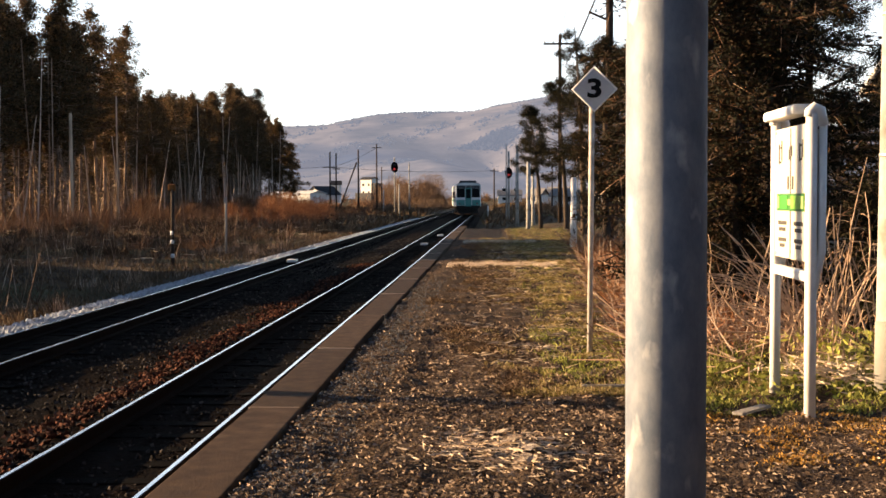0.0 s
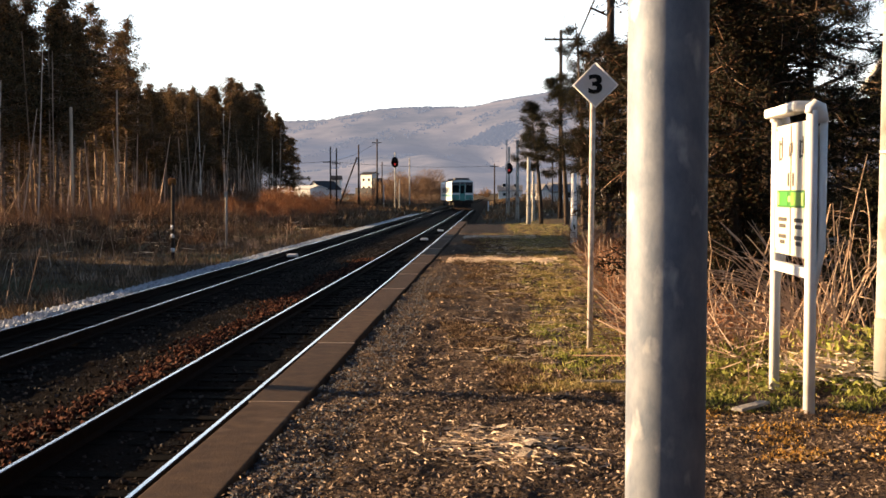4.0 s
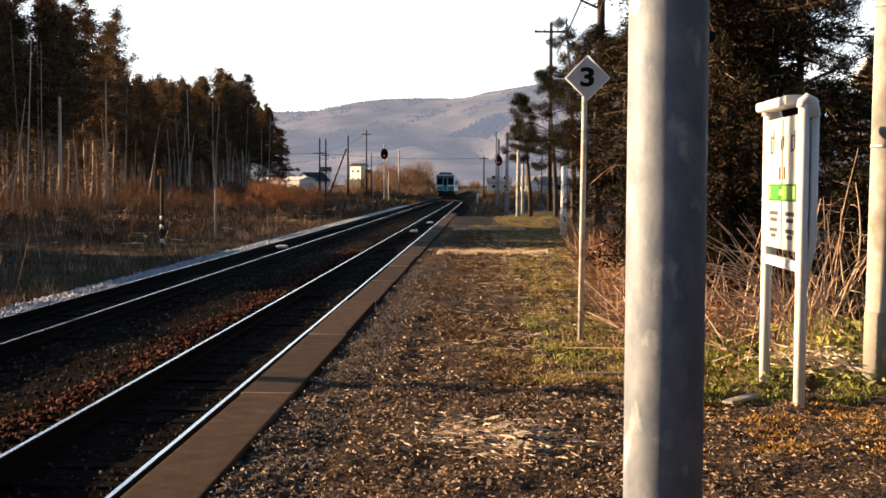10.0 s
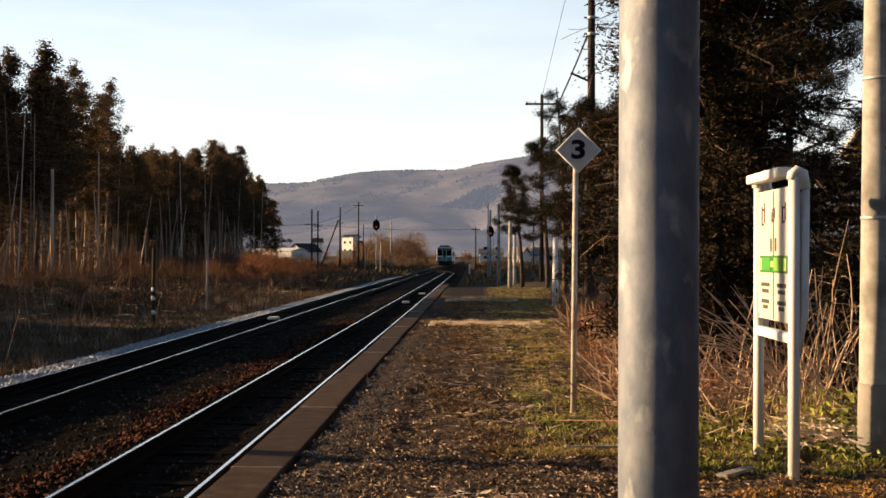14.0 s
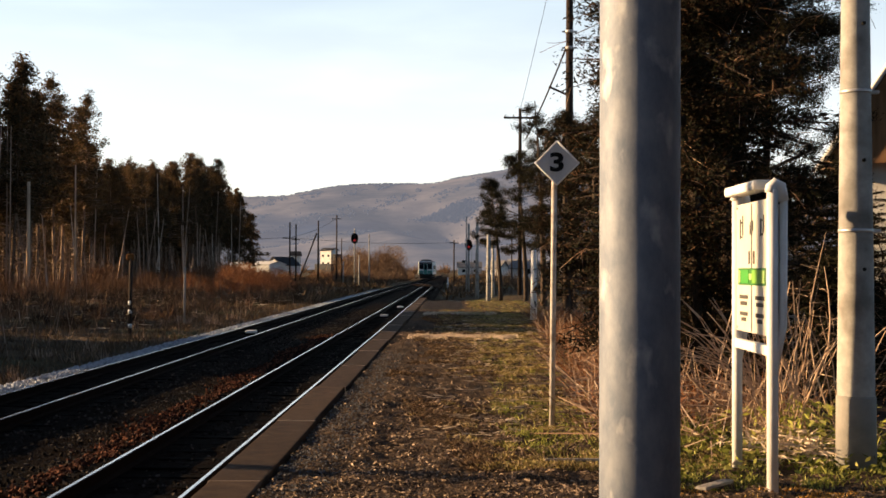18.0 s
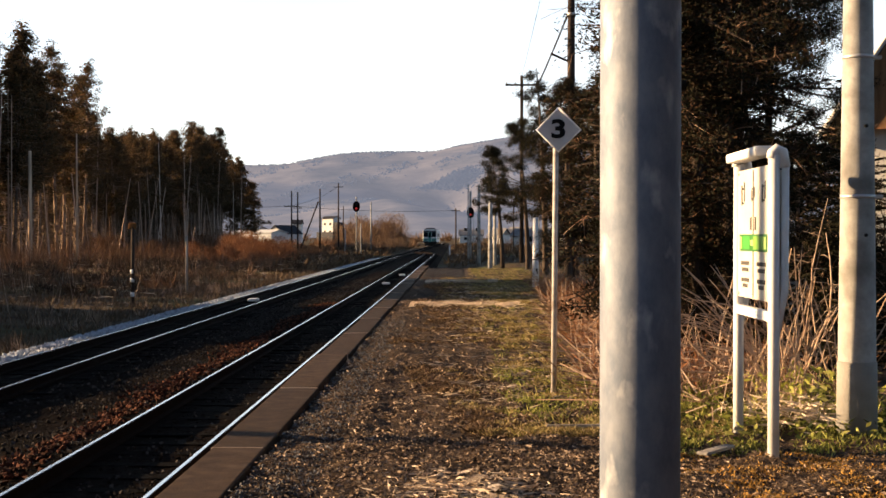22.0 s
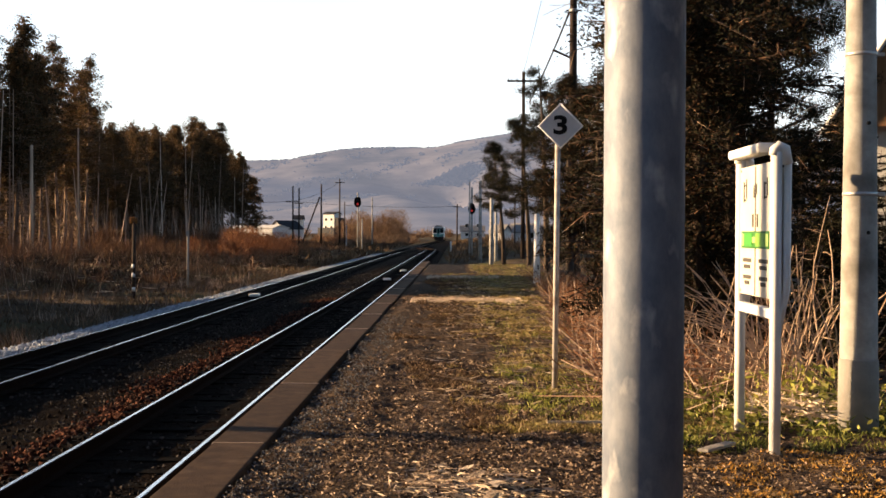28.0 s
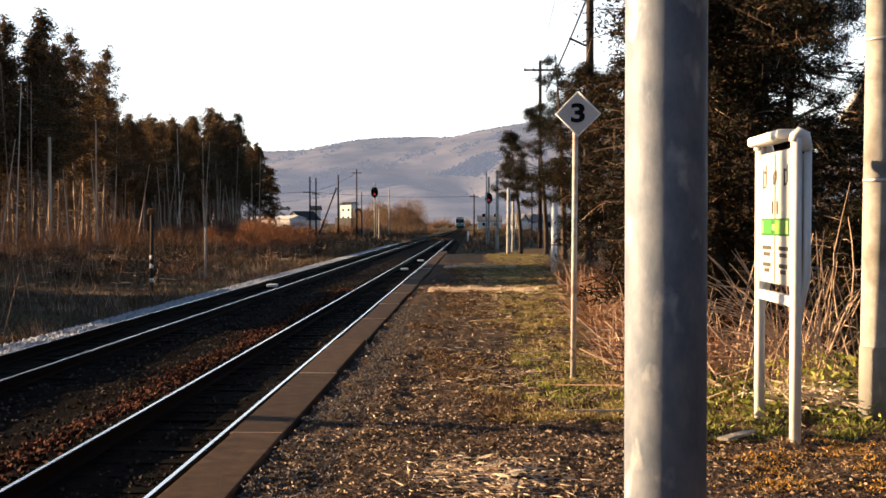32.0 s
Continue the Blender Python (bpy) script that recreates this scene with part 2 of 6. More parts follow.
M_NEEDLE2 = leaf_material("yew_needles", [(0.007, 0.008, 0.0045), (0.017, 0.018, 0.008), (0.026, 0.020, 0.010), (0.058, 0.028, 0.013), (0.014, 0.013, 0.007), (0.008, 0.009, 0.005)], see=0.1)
M_REED = material("pale_dead_reed", (0.30, 0.19, 0.12), (0.56, 0.41, 0.29), 9, 0.8, bump=0.2, stretch=(2, 2, 0.6), vary=0.25)
# darker needle copy with shade put into the colour, for backlit crowns
M_SHADENEEDLE = leaf_material("shaded_needles", [(0.006, 0.007, 0.004), (0.018, 0.018, 0.008), (0.034, 0.026, 0.013), (0.010, 0.011, 0.006)], see=0.1)
M_STRAW = leaf_material("dry_stalks", [(0.22, 0.128, 0.084), (0.46, 0.32, 0.225), (0.13, 0.075, 0.05), (0.60, 0.46, 0.35)], see=0.15)
M_LITTER = leaf_material("straw_litter", [(0.028, 0.021, 0.015), (0.065, 0.047, 0.033), (0.52, 0.38, 0.27), (0.047, 0.034, 0.024), (0.36, 0.25, 0.168), (0.15, 0.108, 0.075), (0.28, 0.205, 0.145)], see=0.05)
M_BUSH = leaf_material("bare_brown_shrub", [(0.12, 0.052, 0.027), (0.34, 0.145, 0.065), (0.21, 0.088, 0.042), (0.46, 0.24, 0.125)], see=0.25)
M_WEED = leaf_material("green_weeds", [(0.035, 0.048, 0.010), (0.23, 0.25, 0.050), (0.46, 0.43, 0.13), (0.06, 0.075, 0.016), (0.15, 0.15, 0.036)], see=0.3)
M_FRESHWEED = leaf_material("fresh_weeds", [(0.20, 0.22, 0.04), (0.48, 0.46, 0.10), (0.32, 0.33, 0.07), (0.62, 0.56, 0.20)], see=0.35)
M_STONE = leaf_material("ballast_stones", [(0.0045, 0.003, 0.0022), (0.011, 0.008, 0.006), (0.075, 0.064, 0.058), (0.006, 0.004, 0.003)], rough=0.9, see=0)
M_REDSTONE = leaf_material("rust_red_stones", [(0.018, 0.006, 0.003), (0.065, 0.017, 0.0075), (0.16, 0.068, 0.040), (0.012, 0.005, 0.003), (0.034, 0.010, 0.005), (0.018, 0.007, 0.004)], rough=0.9, see=0)
M_PALESTONE = leaf_material("pale_gravel", [(0.18, 0.195, 0.225), (0.46, 0.49, 0.54), (0.28, 0.295, 0.325)], rough=0.9, see=0)
M_MOSS = leaf_material("orange_moss", [(0.32, 0.165, 0.035), (0.56, 0.30, 0.07), (0.15, 0.09, 0.03), (0.42, 0.28, 0.10)], see=0.1)
M_TBODY = material("white_car_body", (0.62, 0.62, 0.60), (0.72, 0.72, 0.70), 1.5, 0.45, bump=0.02, stain=(0.52, 0.50, 0.46), stain_scale=0.7, stain_low=0.62, spec=0.4)
M_TEAL = plain("light_teal_paint", (0.055, 0.23, 0.20), 0.5)
M_TROOF = plain("dull_grey_roof", (0.055, 0.055, 0.06), 0.8)
M_TDARK = material("underframe_grime", (0.012, 0.011, 0.010), (0.04, 0.036, 0.032), 4, 0.9)
M_GLASS = plain("dark_window_glass", (0.004, 0.005, 0.006), 0.45, spec=0.08)
M_LAMPRED = plain("red_lamp", (0.16, 0.02, 0.015), 0.4)
M_LAMPDIM = plain("unlit_lamp", (0.25, 0.24, 0.22), 0.2)
M_SIGNAL = plain("signal_black", (0.012, 0.011, 0.011), 0.7)
M_REDGLOW = plain("signal_red_light", (0.5, 0.03, 0.025), 0.3, glow=0.16)
M_HOUSEW = material("white_siding", (0.58, 0.56, 0.52), (0.70, 0.68, 0.63), 2, 0.7, bump=0.1, stain=(0.48, 0.45, 0.40), stain_scale=0.8, stain_low=0.6)
M_ROOFD = material("dark_metal_roof", (0.02, 0.02, 0.022), (0.05, 0.05, 0.055), 3, 0.6, bump=0.1)
M_FIELDGRASS = leaf_material("field_grass", [(0.038, 0.023, 0.013), (0.095, 0.058, 0.031), (0.062, 0.038, 0.021), (0.22, 0.145, 0.088), (0.05, 0.038, 0.015)], see=0.15)
M_GRIT = leaf_material("grey_grit", [(0.05, 0.05, 0.054), (0.15, 0.15, 0.155), (0.028, 0.027, 0.027)], rough=0.9, see=0)
M_JOINTLIT = plain("lit_joint_edge", (0.34, 0.26, 0.20), 0.9)
M_FARBUSH = leaf_material("far_brown_shrub", [(0.10, 0.062, 0.04), (0.20, 0.125, 0.075), (0.15, 0.09, 0.055), (0.27, 0.18, 0.115)], see=0.15)
M_LGREEN = plain("pale_green_lettering", (0.42, 0.60, 0.18), 0.5)
M_YEWTWIG = leaf_material("dim_brown_twigs", [(0.06, 0.034, 0.022), (0.22, 0.125, 0.078), (0.12, 0.068, 0.042), (0.46, 0.32, 0.22)], see=0)
M_RAILDULL = material("dull_rail_head", (0.06, 0.05, 0.045), (0.13, 0.115, 0.105), 3, 0.6, 0.5, bump=0.05, stretch=(6, 0.3, 6))
M_PALESTRAW = leaf_material("pale_straw", [(0.46, 0.34, 0.23), (0.72, 0.58, 0.43), (0.56, 0.43, 0.30)], see=0.05)
M_PALEPOLE = material("pale_weathered_pole", (0.42, 0.275, 0.175), (0.66, 0.46, 0.32), 1.2, 0.9, bump=0.4, stain=(0.24, 0.155, 0.10), stain_scale=0.6, stretch=(2, 2, 0.5))
M_GABLE = material("brown_gable_boards", (0.30, 0.17, 0.09), (0.46, 0.27, 0.145), 3, 0.8, bump=0.2, stretch=(4, 4, 0.5))

# ---- building helpers ----


def part(name, shape, mat, parent, label=""):
    """Links a bmesh or a mesh as one object under a thing or a part."""
    if isinstance(shape, bmesh.types.BMesh):
        me = bpy.data.meshes.new(name)
        shape.to_mesh(me)
        shape.free()
    else:
        me = shape
    if not me.materials:
        me.materials.append(mat)
    ob = new(name, me)
    ob.parent = parent
    return tagged(ob, label)


def thing(name, m, label, category, group="", kind=""):
    ob = new(name)
    ob.empty_display_size = 0.1
    ob.matrix_basis = m
    return tagged(ob, label, category, group, kind)


def place(ob, m):
    ob.matrix_basis = m
    return ob


def box(bm, x0, x1, y0, y1, z0, z1, bevel=0.0):
    made = bmesh.ops.create_cube(bm, size=1.0)["verts"]
    for v in made:
        v.co = Vector(((x0 + x1) / 2 + v.co.x * (x1 - x0), (y0 + y1) / 2 + v.co.y * (y1 - y0), (z0 + z1) / 2 + v.co.z * (z1 - z0)))
    if bevel:
        edges = list({e for v in made for e in v.link_edges})
        bmesh.ops.bevel(bm, geom=edges, offset=bevel, segments=2, affect="EDGES", profile=0.6)
    return bm


def boxed(*size, bevel=0.0):
    return box(bmesh.new(), *size, bevel=bevel)


def tube(bm, points, radii, sides=10, cap=True, smooth=True):
    pts = [Vector(p) for p in points]
    rings = []
    for i, p in enumerate(pts):
        d = (pts[min(i + 1, len(pts) - 1)] - pts[max(i - 1, 0)]).normalized()
        side = d.cross(Vector((0.31, 0.95, 0.05)) if abs(d.y) < 0.9 else Vector((1, 0, 0))).normalized()
        up = side.cross(d)
        r = radii[i] if isinstance(radii, (list, tuple)) else radii
        rings.append([bm.verts.new(p + (side * math.cos(a) + up * math.sin(a)) * r) for a in (2 * math.pi * k / sides for k in range(sides))])
    for a, b in zip(rings, rings[1:]):
        for k in range(sides):
            f = bm.faces.new((a[k], a[(k + 1) % sides], b[(k + 1) % sides], b[k]))
            f.smooth = smooth
    if cap:
        bm.faces.new(rings[0][::-1])
        bm.faces.new(rings[-1])
    bmesh.ops.recalc_face_normals(bm, faces=bm.faces[:])
    return bm


def tubed(points, radii, sides=10, **more):
    return tube(bmesh.new(), points, radii, sides, **more)


def poly_mesh(name, verts, faces, smooth=False):
    me = bpy.data.meshes.new(name)
    me.from_pydata(verts.tolist() if hasattr(verts, "tolist") else verts, [], faces.tolist() if hasattr(faces, "tolist") else faces)
    if smooth:
        me.polygons.foreach_set("use_smooth", [True] * len(me.polygons))
    me.update()
    return me


def sheet(name, xs, ys, height, smooth=True):
    """A ground sheet over a grid, with its height from a function of arrays."""
    gx, gy = np.meshgrid(np.asarray(xs, float), np.asarray(ys, float), indexing="ij")
    v = np.stack([gx, gy, height(gx, gy)], -1).reshape(-1, 3)
    nx, ny = len(xs), len(ys)
    i = (np.arange(nx - 1)[:, None] * ny + np.arange(ny - 1)[None, :]).ravel()
    return poly_mesh(name, v, np.stack([i, i + ny, i + ny + 1, i + 1], 1), smooth)


def ripple(x, y, size, seed=0):
    """Cheap smooth unevenness between about -1 and 1."""
    rs = np.random.RandomState(seed)
    out = np.zeros_like(x)
    for k in range(7):
        a, f, p = rs.uniform(0, 6.28), rs.uniform(0.6, 2.2) / size, rs.uniform(0, 6.28)
        out = out + np.sin((x * np.cos(a) + y * np.sin(a)) * f * 6.28 + p)
    return out / 4.5


def normed(a):
    return a / np.maximum(np.linalg.norm(a, axis=1), 1e-9)[:, None]


def blades(name, foot, way, width, rs, taper=0.25):
    """Flat blades: foot, way (with its length), width."""
    side = normed(np.cross(way, rs.normal(size=way.shape))) * (np.asarray(width) / 2)[:, None]
    v = np.stack([foot - side, foot + side, foot + way + side * taper, foot + way - side * taper], 1).reshape(-1, 3)
    return poly_mesh(name, v, np.arange(len(v)).reshape(-1, 4))


def sprays(name, mid, size, rs, flat=0.0, long=1.6, slim=2.6):
    """Small leaf diamonds turned at random; flat: how much they lie level."""
    u = rs.normal(size=mid.shape)
    u[:, 2] *= 1 - flat
    u = normed(u)
    w = normed(np.cross(u, rs.normal(size=mid.shape)))
    s = np.asarray(size)[:, None]
    v = np.stack([mid - u * s * long / 2, mid + w * s / slim, mid + u * s * long / 2, mid - w * s / slim], 1).reshape(-1, 3)
    return poly_mesh(name, v, np.arange(len(v)).reshape(-1, 4))


def sticks(name, p0, p1, r0, r1):
    """Three-sided tapering sticks."""
    d = normed(p1 - p0)
    a = normed(np.cross(d, np.array([[0.3, 0.2, 0.93]])) + 1e-6)
    b = np.cross(d, a)
    rows = []
    for p, r in ((p0, r0), (p1, r1)):
        for k in range(3):
            t = 2.094 * k
            rows.append(p + (a * math.cos(t) + b * math.sin(t)) * np.asarray(r)[:, None])
    v = np.stack(rows, 1).reshape(-1, 3)
    i = np.arange(len(p0))[:, None] * 6
    f = np.concatenate([i + np.array([[k, (k + 1) % 3, 3 + (k + 1) % 3, 3 + k]]) for k in range(3)], 0)
    return poly_mesh(name, v, f)


def pebbles(name, mid, size, rs):
    """Angular stones: eight faces each, turned and squashed at random."""
    base = np.array([[1, 0, 0], [-1, 0, 0], [0, 1, 0], [0, -1, 0], [0, 0, 0.75], [0, 0, -0.75]])
    n = len(mid)
    q = normed(rs.normal(size=(n, 3)))
    w = normed(np.cross(q, rs.normal(size=(n, 3))))
    e = np.cross(q, w)
    s = np.asarray(size)[:, None, None] * rs.uniform(0.6, 1.25, (n, 6, 1))
    v = mid[:, None, :] + s * (base[None, :, 0:1] * q[:, None] + base[None, :, 1:2] * w[:, None] + base[None, :, 2:3] * e[:, None])
    tri = np.array([[0, 2, 4], [2, 1, 4], [1, 3, 4], [3, 0, 4], [2, 0, 5], [1, 2, 5], [3, 1, 5], [0, 3, 5]])
    return poly_mesh(name, v.reshape(-1, 3), (np.arange(n)[:, None, None] * 6 + tri[None]).reshape(-1, 3))


def stuff(name, me, mat, label, category):
    ob = new(name, me)
    me.materials.append(mat)
    return tagged(ob, label, category, kind="stuff")


def structure(name, me, mat, label, category):
    ob = new(name, me)
    me.materials.append(mat)
    return tagged(ob, label, category, kind="structure")


def glide(y, marks):
    """A smooth line through marks (y, x), level at its ends."""
    ys, xs = np.array([m[0] for m in marks], float), np.array([m[1] for m in marks], float)
    s = np.gradient(xs, ys)
    i = np.clip(np.searchsorted(ys, y) - 1, 0, len(ys) - 2)
    h = ys[i + 1] - ys[i]
    t = np.clip((y - ys[i]) / h, 0, 1)
    return ((2 * t**3 - 3 * t**2 + 1) * xs[i] + (t**3 - 2 * t**2 + t) * h * s[i] + (3 * t**2 - 2 * t**3) * xs[i + 1] + (t**3 - t**2) * h * s[i + 1])


# ---- the plan ----
RAIL = -0.717          # top of the rails; the platform's top is 0
GAUGE = 1.067
BED = RAIL - 0.19
FAR_TRACK = [(-30, -6.52), (60, -6.52), (100, -6.50), (150, -6.25), (185, -5.85), (215, -5.65), (255, -5.4), (300, -4.6), (350, -4.35), (450, -4.2), (620, -1.5)]
NEAR_TRACK = [(-30, -2.94), (100, -2.94), (140, -2.94), (148, -2.94), (157, -3.12), (166, -4.02), (174, -5.02), (181, -5.66), (190, -5.80), (205, -5.72)]

# ---- ground, trackbed, platform ----


def ground_height(x, y):
    left = -1.05 + 0.09 * ripple(x, y, 14, 1) + 0.05 * ripple(x, y, 4, 2)
    right = -0.35 + 0.10 * ripple(x, y, 9, 3)
    t = np.clip((x + 1.0) / 4.5, 0, 1)
    z = left * (1 - t) + right * t
    z = np.where((x > -8.6) & (x < -1.0), np.minimum(z, -1.08), z)
    return np.where(np.hypot(x, y) > 700, -1.0, z)


def spread(inner, n, reach):
    k = np.linspace(-1, 1, n)
    return np.sign(k) * (np.abs(k) * inner + (np.abs(k) ** 7) * (reach - inner))


structure("ground", sheet("ground", spread(70, 151, 4500), np.concatenate([np.linspace(-60, 140, 121), np.geomspace(143, 4700, 70)]), ground_height),
          M_FIELD, "brown dry field with dead grass and patches of green", "ground")


def bed_height(x, y):
    d = np.minimum(np.abs(x - glide(y, FAR_TRACK)), np.abs(x - glide(y, NEAR_TRACK)))
    z = BED + 0.026 - 0.05 * np.clip((d - 0.9) / 0.7, 0, 1) + 0.018 * ripple(x, y, 0.5, 4) + 0.015 * ripple(x, y, 1.7, 5)
    out = glide(y, FAR_TRACK) - 1.25 - x
    return np.where(out > 0, z - 0.55 * out, z)


bed_y = np.concatenate([np.linspace(-20, 60, 260), np.linspace(60.6, 360, 260)])
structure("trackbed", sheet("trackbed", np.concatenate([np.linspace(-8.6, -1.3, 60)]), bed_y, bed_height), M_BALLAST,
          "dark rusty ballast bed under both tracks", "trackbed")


def platform_height(x, y):
    end = np.clip((y - 52) / 22, 0, 1)
    bank = np.clip((x - 3.2) / 3.0, 0, 1)
    dip = np.where(x < -1.12, -0.05, 0)
    return -0.012 + 0.016 * ripple(x, y, 1.3, 6) + 0.012 * ripple(x, y, 0.45, 7) + 0.007 * ripple(x, y, 0.13, 8) - 0.85 * end - 0.5 * bank + dip


structure("platform_surface", sheet("platform_surface", np.concatenate([np.linspace(-1.16, 1.6, 100), np.linspace(1.63, 3.2, 50), np.linspace(3.3, 6.2, 20)]),
          np.concatenate([np.linspace(-8, 4.4, 60), np.linspace(4.45, 14, 240), np.linspace(14.08, 30, 200), np.linspace(30.3, 76, 120)]), platform_height), M_SOIL,
          "packed brown soil platform strewn with straw", "platform")

# thin dark sheet laid where shade falls on the platform's end
structure("end_shade_sheet", sheet("end_shade_sheet", np.linspace(-1.13, 0.5, 24), np.linspace(41, 75.5, 90), lambda x, y: platform_height(x, y) + 0.006 - 0.03 * np.clip((x - 0.3) / 0.2, 0, 1)), M_SHADESOIL,
          "dark sheet painted as shade over the platform's sloping end", "platform")

# ---- tracks ----


def rail_pair(owner, marks, y0, y1, step, top=M_RAILTOP, text_top="bright worn running surface"):
    ys = np.arange(y0, y1 + 0.01, step)
    xs = glide(ys, marks)
    head = [(-0.019, -0.006), (-0.019, -0.001), (-0.016, 0.0), (0.016, 0.0), (0.019, -0.001), (0.019, -0.006)]
    web = [(-0.062, -0.153), (-0.062, -0.142), (-0.010, -0.122), (-0.010, -0.045), (-0.033, -0.036), (-0.033, -0.008), (-0.027, -0.002),
           (0.027, -0.002), (0.033, -0.008), (0.033, -0.036), (0.010, -0.045), (0.010, -0.122), (0.062, -0.142), (0.062, -0.153)]
    for side in (-1, 1):
        holder = None
        for name, prof, mat, text in (("rail", web, M_RUST, "rusty steel rail"), ("rail_head", head, top, text_top)):
            k = len(prof)
            v = np.array([[x + side * (GAUGE / 2 + 0.033) + px, y, RAIL + pz] for x, y in zip(xs, ys) for px, pz in prof])
            i = (np.arange(len(ys) - 1)[:, None] * k + np.arange(k)[None]).ravel()
            j = (np.arange(len(ys) - 1)[:, None] * k + (np.arange(k)[None] + 1) % k).ravel()
            ob = part(name, poly_mesh(name, v, np.stack([i, i + k, j + k, j], 1)), mat, holder or owner, text)
            holder = ob


def sleepers(owner, marks, y0, y1, each_to):
    bm = boxed(-1.05, 1.05, -0.10, 0.10, -0.14, 0.0, bevel=0.012)
    me = bpy.data.meshes.new("sleeper")
    bm.to_mesh(me)
    bm.free()
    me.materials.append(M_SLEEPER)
    rs = np.random.RandomState(3)
    y = y0
    far = bmesh.new()
    while y < y1:
        x = float(glide(np.array([y]), marks)[0]) + rs.uniform(-0.03, 0.03)
        if y < each_to:
            ob = part("sleeper", me, M_SLEEPER, owner)
            ob.matrix_basis = pose(x, y, RAIL - 0.155, 0, 0, rs.uniform(-1.2, 1.2))
        else:
            box(far, x - 1.05, x + 1.05, y - 0.1, y + 0.1, RAIL - 0.295, RAIL - 0.155)
        y += 0.62
    if y1 > each_to:
        tagged(part("distant_sleeper", far, M_SLEEPER, owner), kind="stuff")


near_track = thing("railway_track", pose(0, 0, 0), "single track of worn shiny rails along the platform", "railway track", "tracks")
rail_pair(near_track, NEAR_TRACK, -14, 146, 2.0)
rail_pair(near_track, NEAR_TRACK, 146, 203, 1.5, M_RAILDULL, "dull running surface")
sleepers(near_track, NEAR_TRACK, -4, 190, 190)
far_track = thing("railway_track", pose(0, 0, 0), "second parallel track with dull rails on dark ballast", "railway track", "tracks")
rail_pair(far_track, FAR_TRACK, -14, 136, 3.0)
rail_pair(far_track, FAR_TRACK, 136, 520, 3.0, M_RAILDULL, "dull running surface")
sleepers(far_track, FAR_TRACK, 4, 420, 188)

rs = np.random.RandomState(11)


def strewn(n, x0, x1, y0, y1, power=1.8):
    y = y0 + (y1 - y0) * rs.rand(n) ** power
    return rs.uniform(x0, x1, n), y


x, y = strewn(5200, -5.75, -3.65, 6, 70)
z = bed_height(x, y)
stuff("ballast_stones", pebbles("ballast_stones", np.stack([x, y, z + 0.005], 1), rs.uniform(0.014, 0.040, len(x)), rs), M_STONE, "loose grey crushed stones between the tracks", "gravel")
n = 4600
y = 6 + 36 * rs.rand(n) ** 1.5
x = -4.12 + rs.normal(0, 0.15, n) * (1 + 0.4 * np.sin(y * 0.8)) + 0.06 * np.sin(y * 0.9)
stuff("rusty_stones", pebbles("rusty_stones", np.stack([x, y, bed_height(x, y) + 0.02], 1), rs.uniform(0.016, 0.045, len(x)), rs), M_REDSTONE, "rust-red stones in a ridge beside the rail", "gravel")
x, y = strewn(18000, -8.40, -7.42, 12, 130)
stuff("pale_gravel", pebbles("pale_gravel", np.stack([x, y, -0.86 - 0.13 * np.clip(-7.6 - x, 0, 1) + rs.uniform(-0.03, 0.05, len(x))], 1), rs.uniform(0.02, 0.055, len(x)), rs), M_PALESTONE, "pale grey gravel along the outer shoulder of the track", "gravel")
x, y = strewn(1200, -3.3, -2.5, 6, 45)
stuff("bed_stones", pebbles("bed_stones", np.stack([x, y, bed_height(x, y) + 0.005], 1), rs.uniform(0.014, 0.034, len(x)), rs), M_STONE, "dark stones between the rails", "gravel")


def track_beacon(x, y):
    ob = thing("track_beacon", pose(x, y, RAIL - 0.15), "small white signalling coil fixed between the rails", "track beacon", "track beacons")
    part("plate", boxed(-0.20, 0.20, -0.26, 0.26, 0, 0.04, bevel=0.008), M_SLEEPER, ob, "dark base plate")
    part("coil_cover", boxed(-0.16, 0.16, -0.22, 0.22, 0.04, 0.13, bevel=0.03), M_WHITE, ob, "white moulded cover")
    return ob


for bx, by in ((-6.58, 42.0), (-2.86, 70.0), (-3.05, 57.0)):
    track_beacon(bx, by)

# ---- platform edge: wall and long coping blocks ----
platform = thing("platform_edge", pose(0, 0, 0), "low concrete platform edge of long worn blocks", "platform edge", kind="structure")
part("retaining_wall", boxed(-1.38, -1.18, -8, 56, -1.15, -0.19), M_KERB, platform, "stained concrete wall below the blocks")
y = -7.65
rs = np.random.RandomState(5)
k = 0
while y < 55:
    bm = boxed(-0.16, 0.16, 0.012, 3.058, -0.19, 0.0, bevel=0.012)
    for v in bm.verts:
        v.co += Vector((rs.uniform(-0.004, 0.004), 0, rs.uniform(-0.003, 0.003)))
    block = part("coping_block", bm, M_CONCRETE, platform)
    block.matrix_basis = pose(-1.31 + rs.uniform(-0.012, 0.012), y, 0.004 + rs.uniform(-0.008, 0.012), 0, 0, rs.uniform(-0.12, 0.12))
    # joint strip kept pale to stand for the sunlit lip of the block
    part("joint", boxed(-1.465, -1.155, y - 0.010, y + 0.010, -0.17, 0.010, bevel=0.003), M_JOINTLIT, platform, "pale joint strip, coloured as a sunlit block edge")
    k += 1
    y += 3.07

x, y = strewn(5000, -1.14, -0.72, 5, 20)
stuff("grey_grit", pebbles("grey_grit", np.stack([x, y, platform_height(x, y) + 0.003], 1), rs.uniform(0.004, 0.013, len(x)), rs), M_GRIT, "fine grey grit along the platform edge", "gravel")

# ---- things on the platform ----


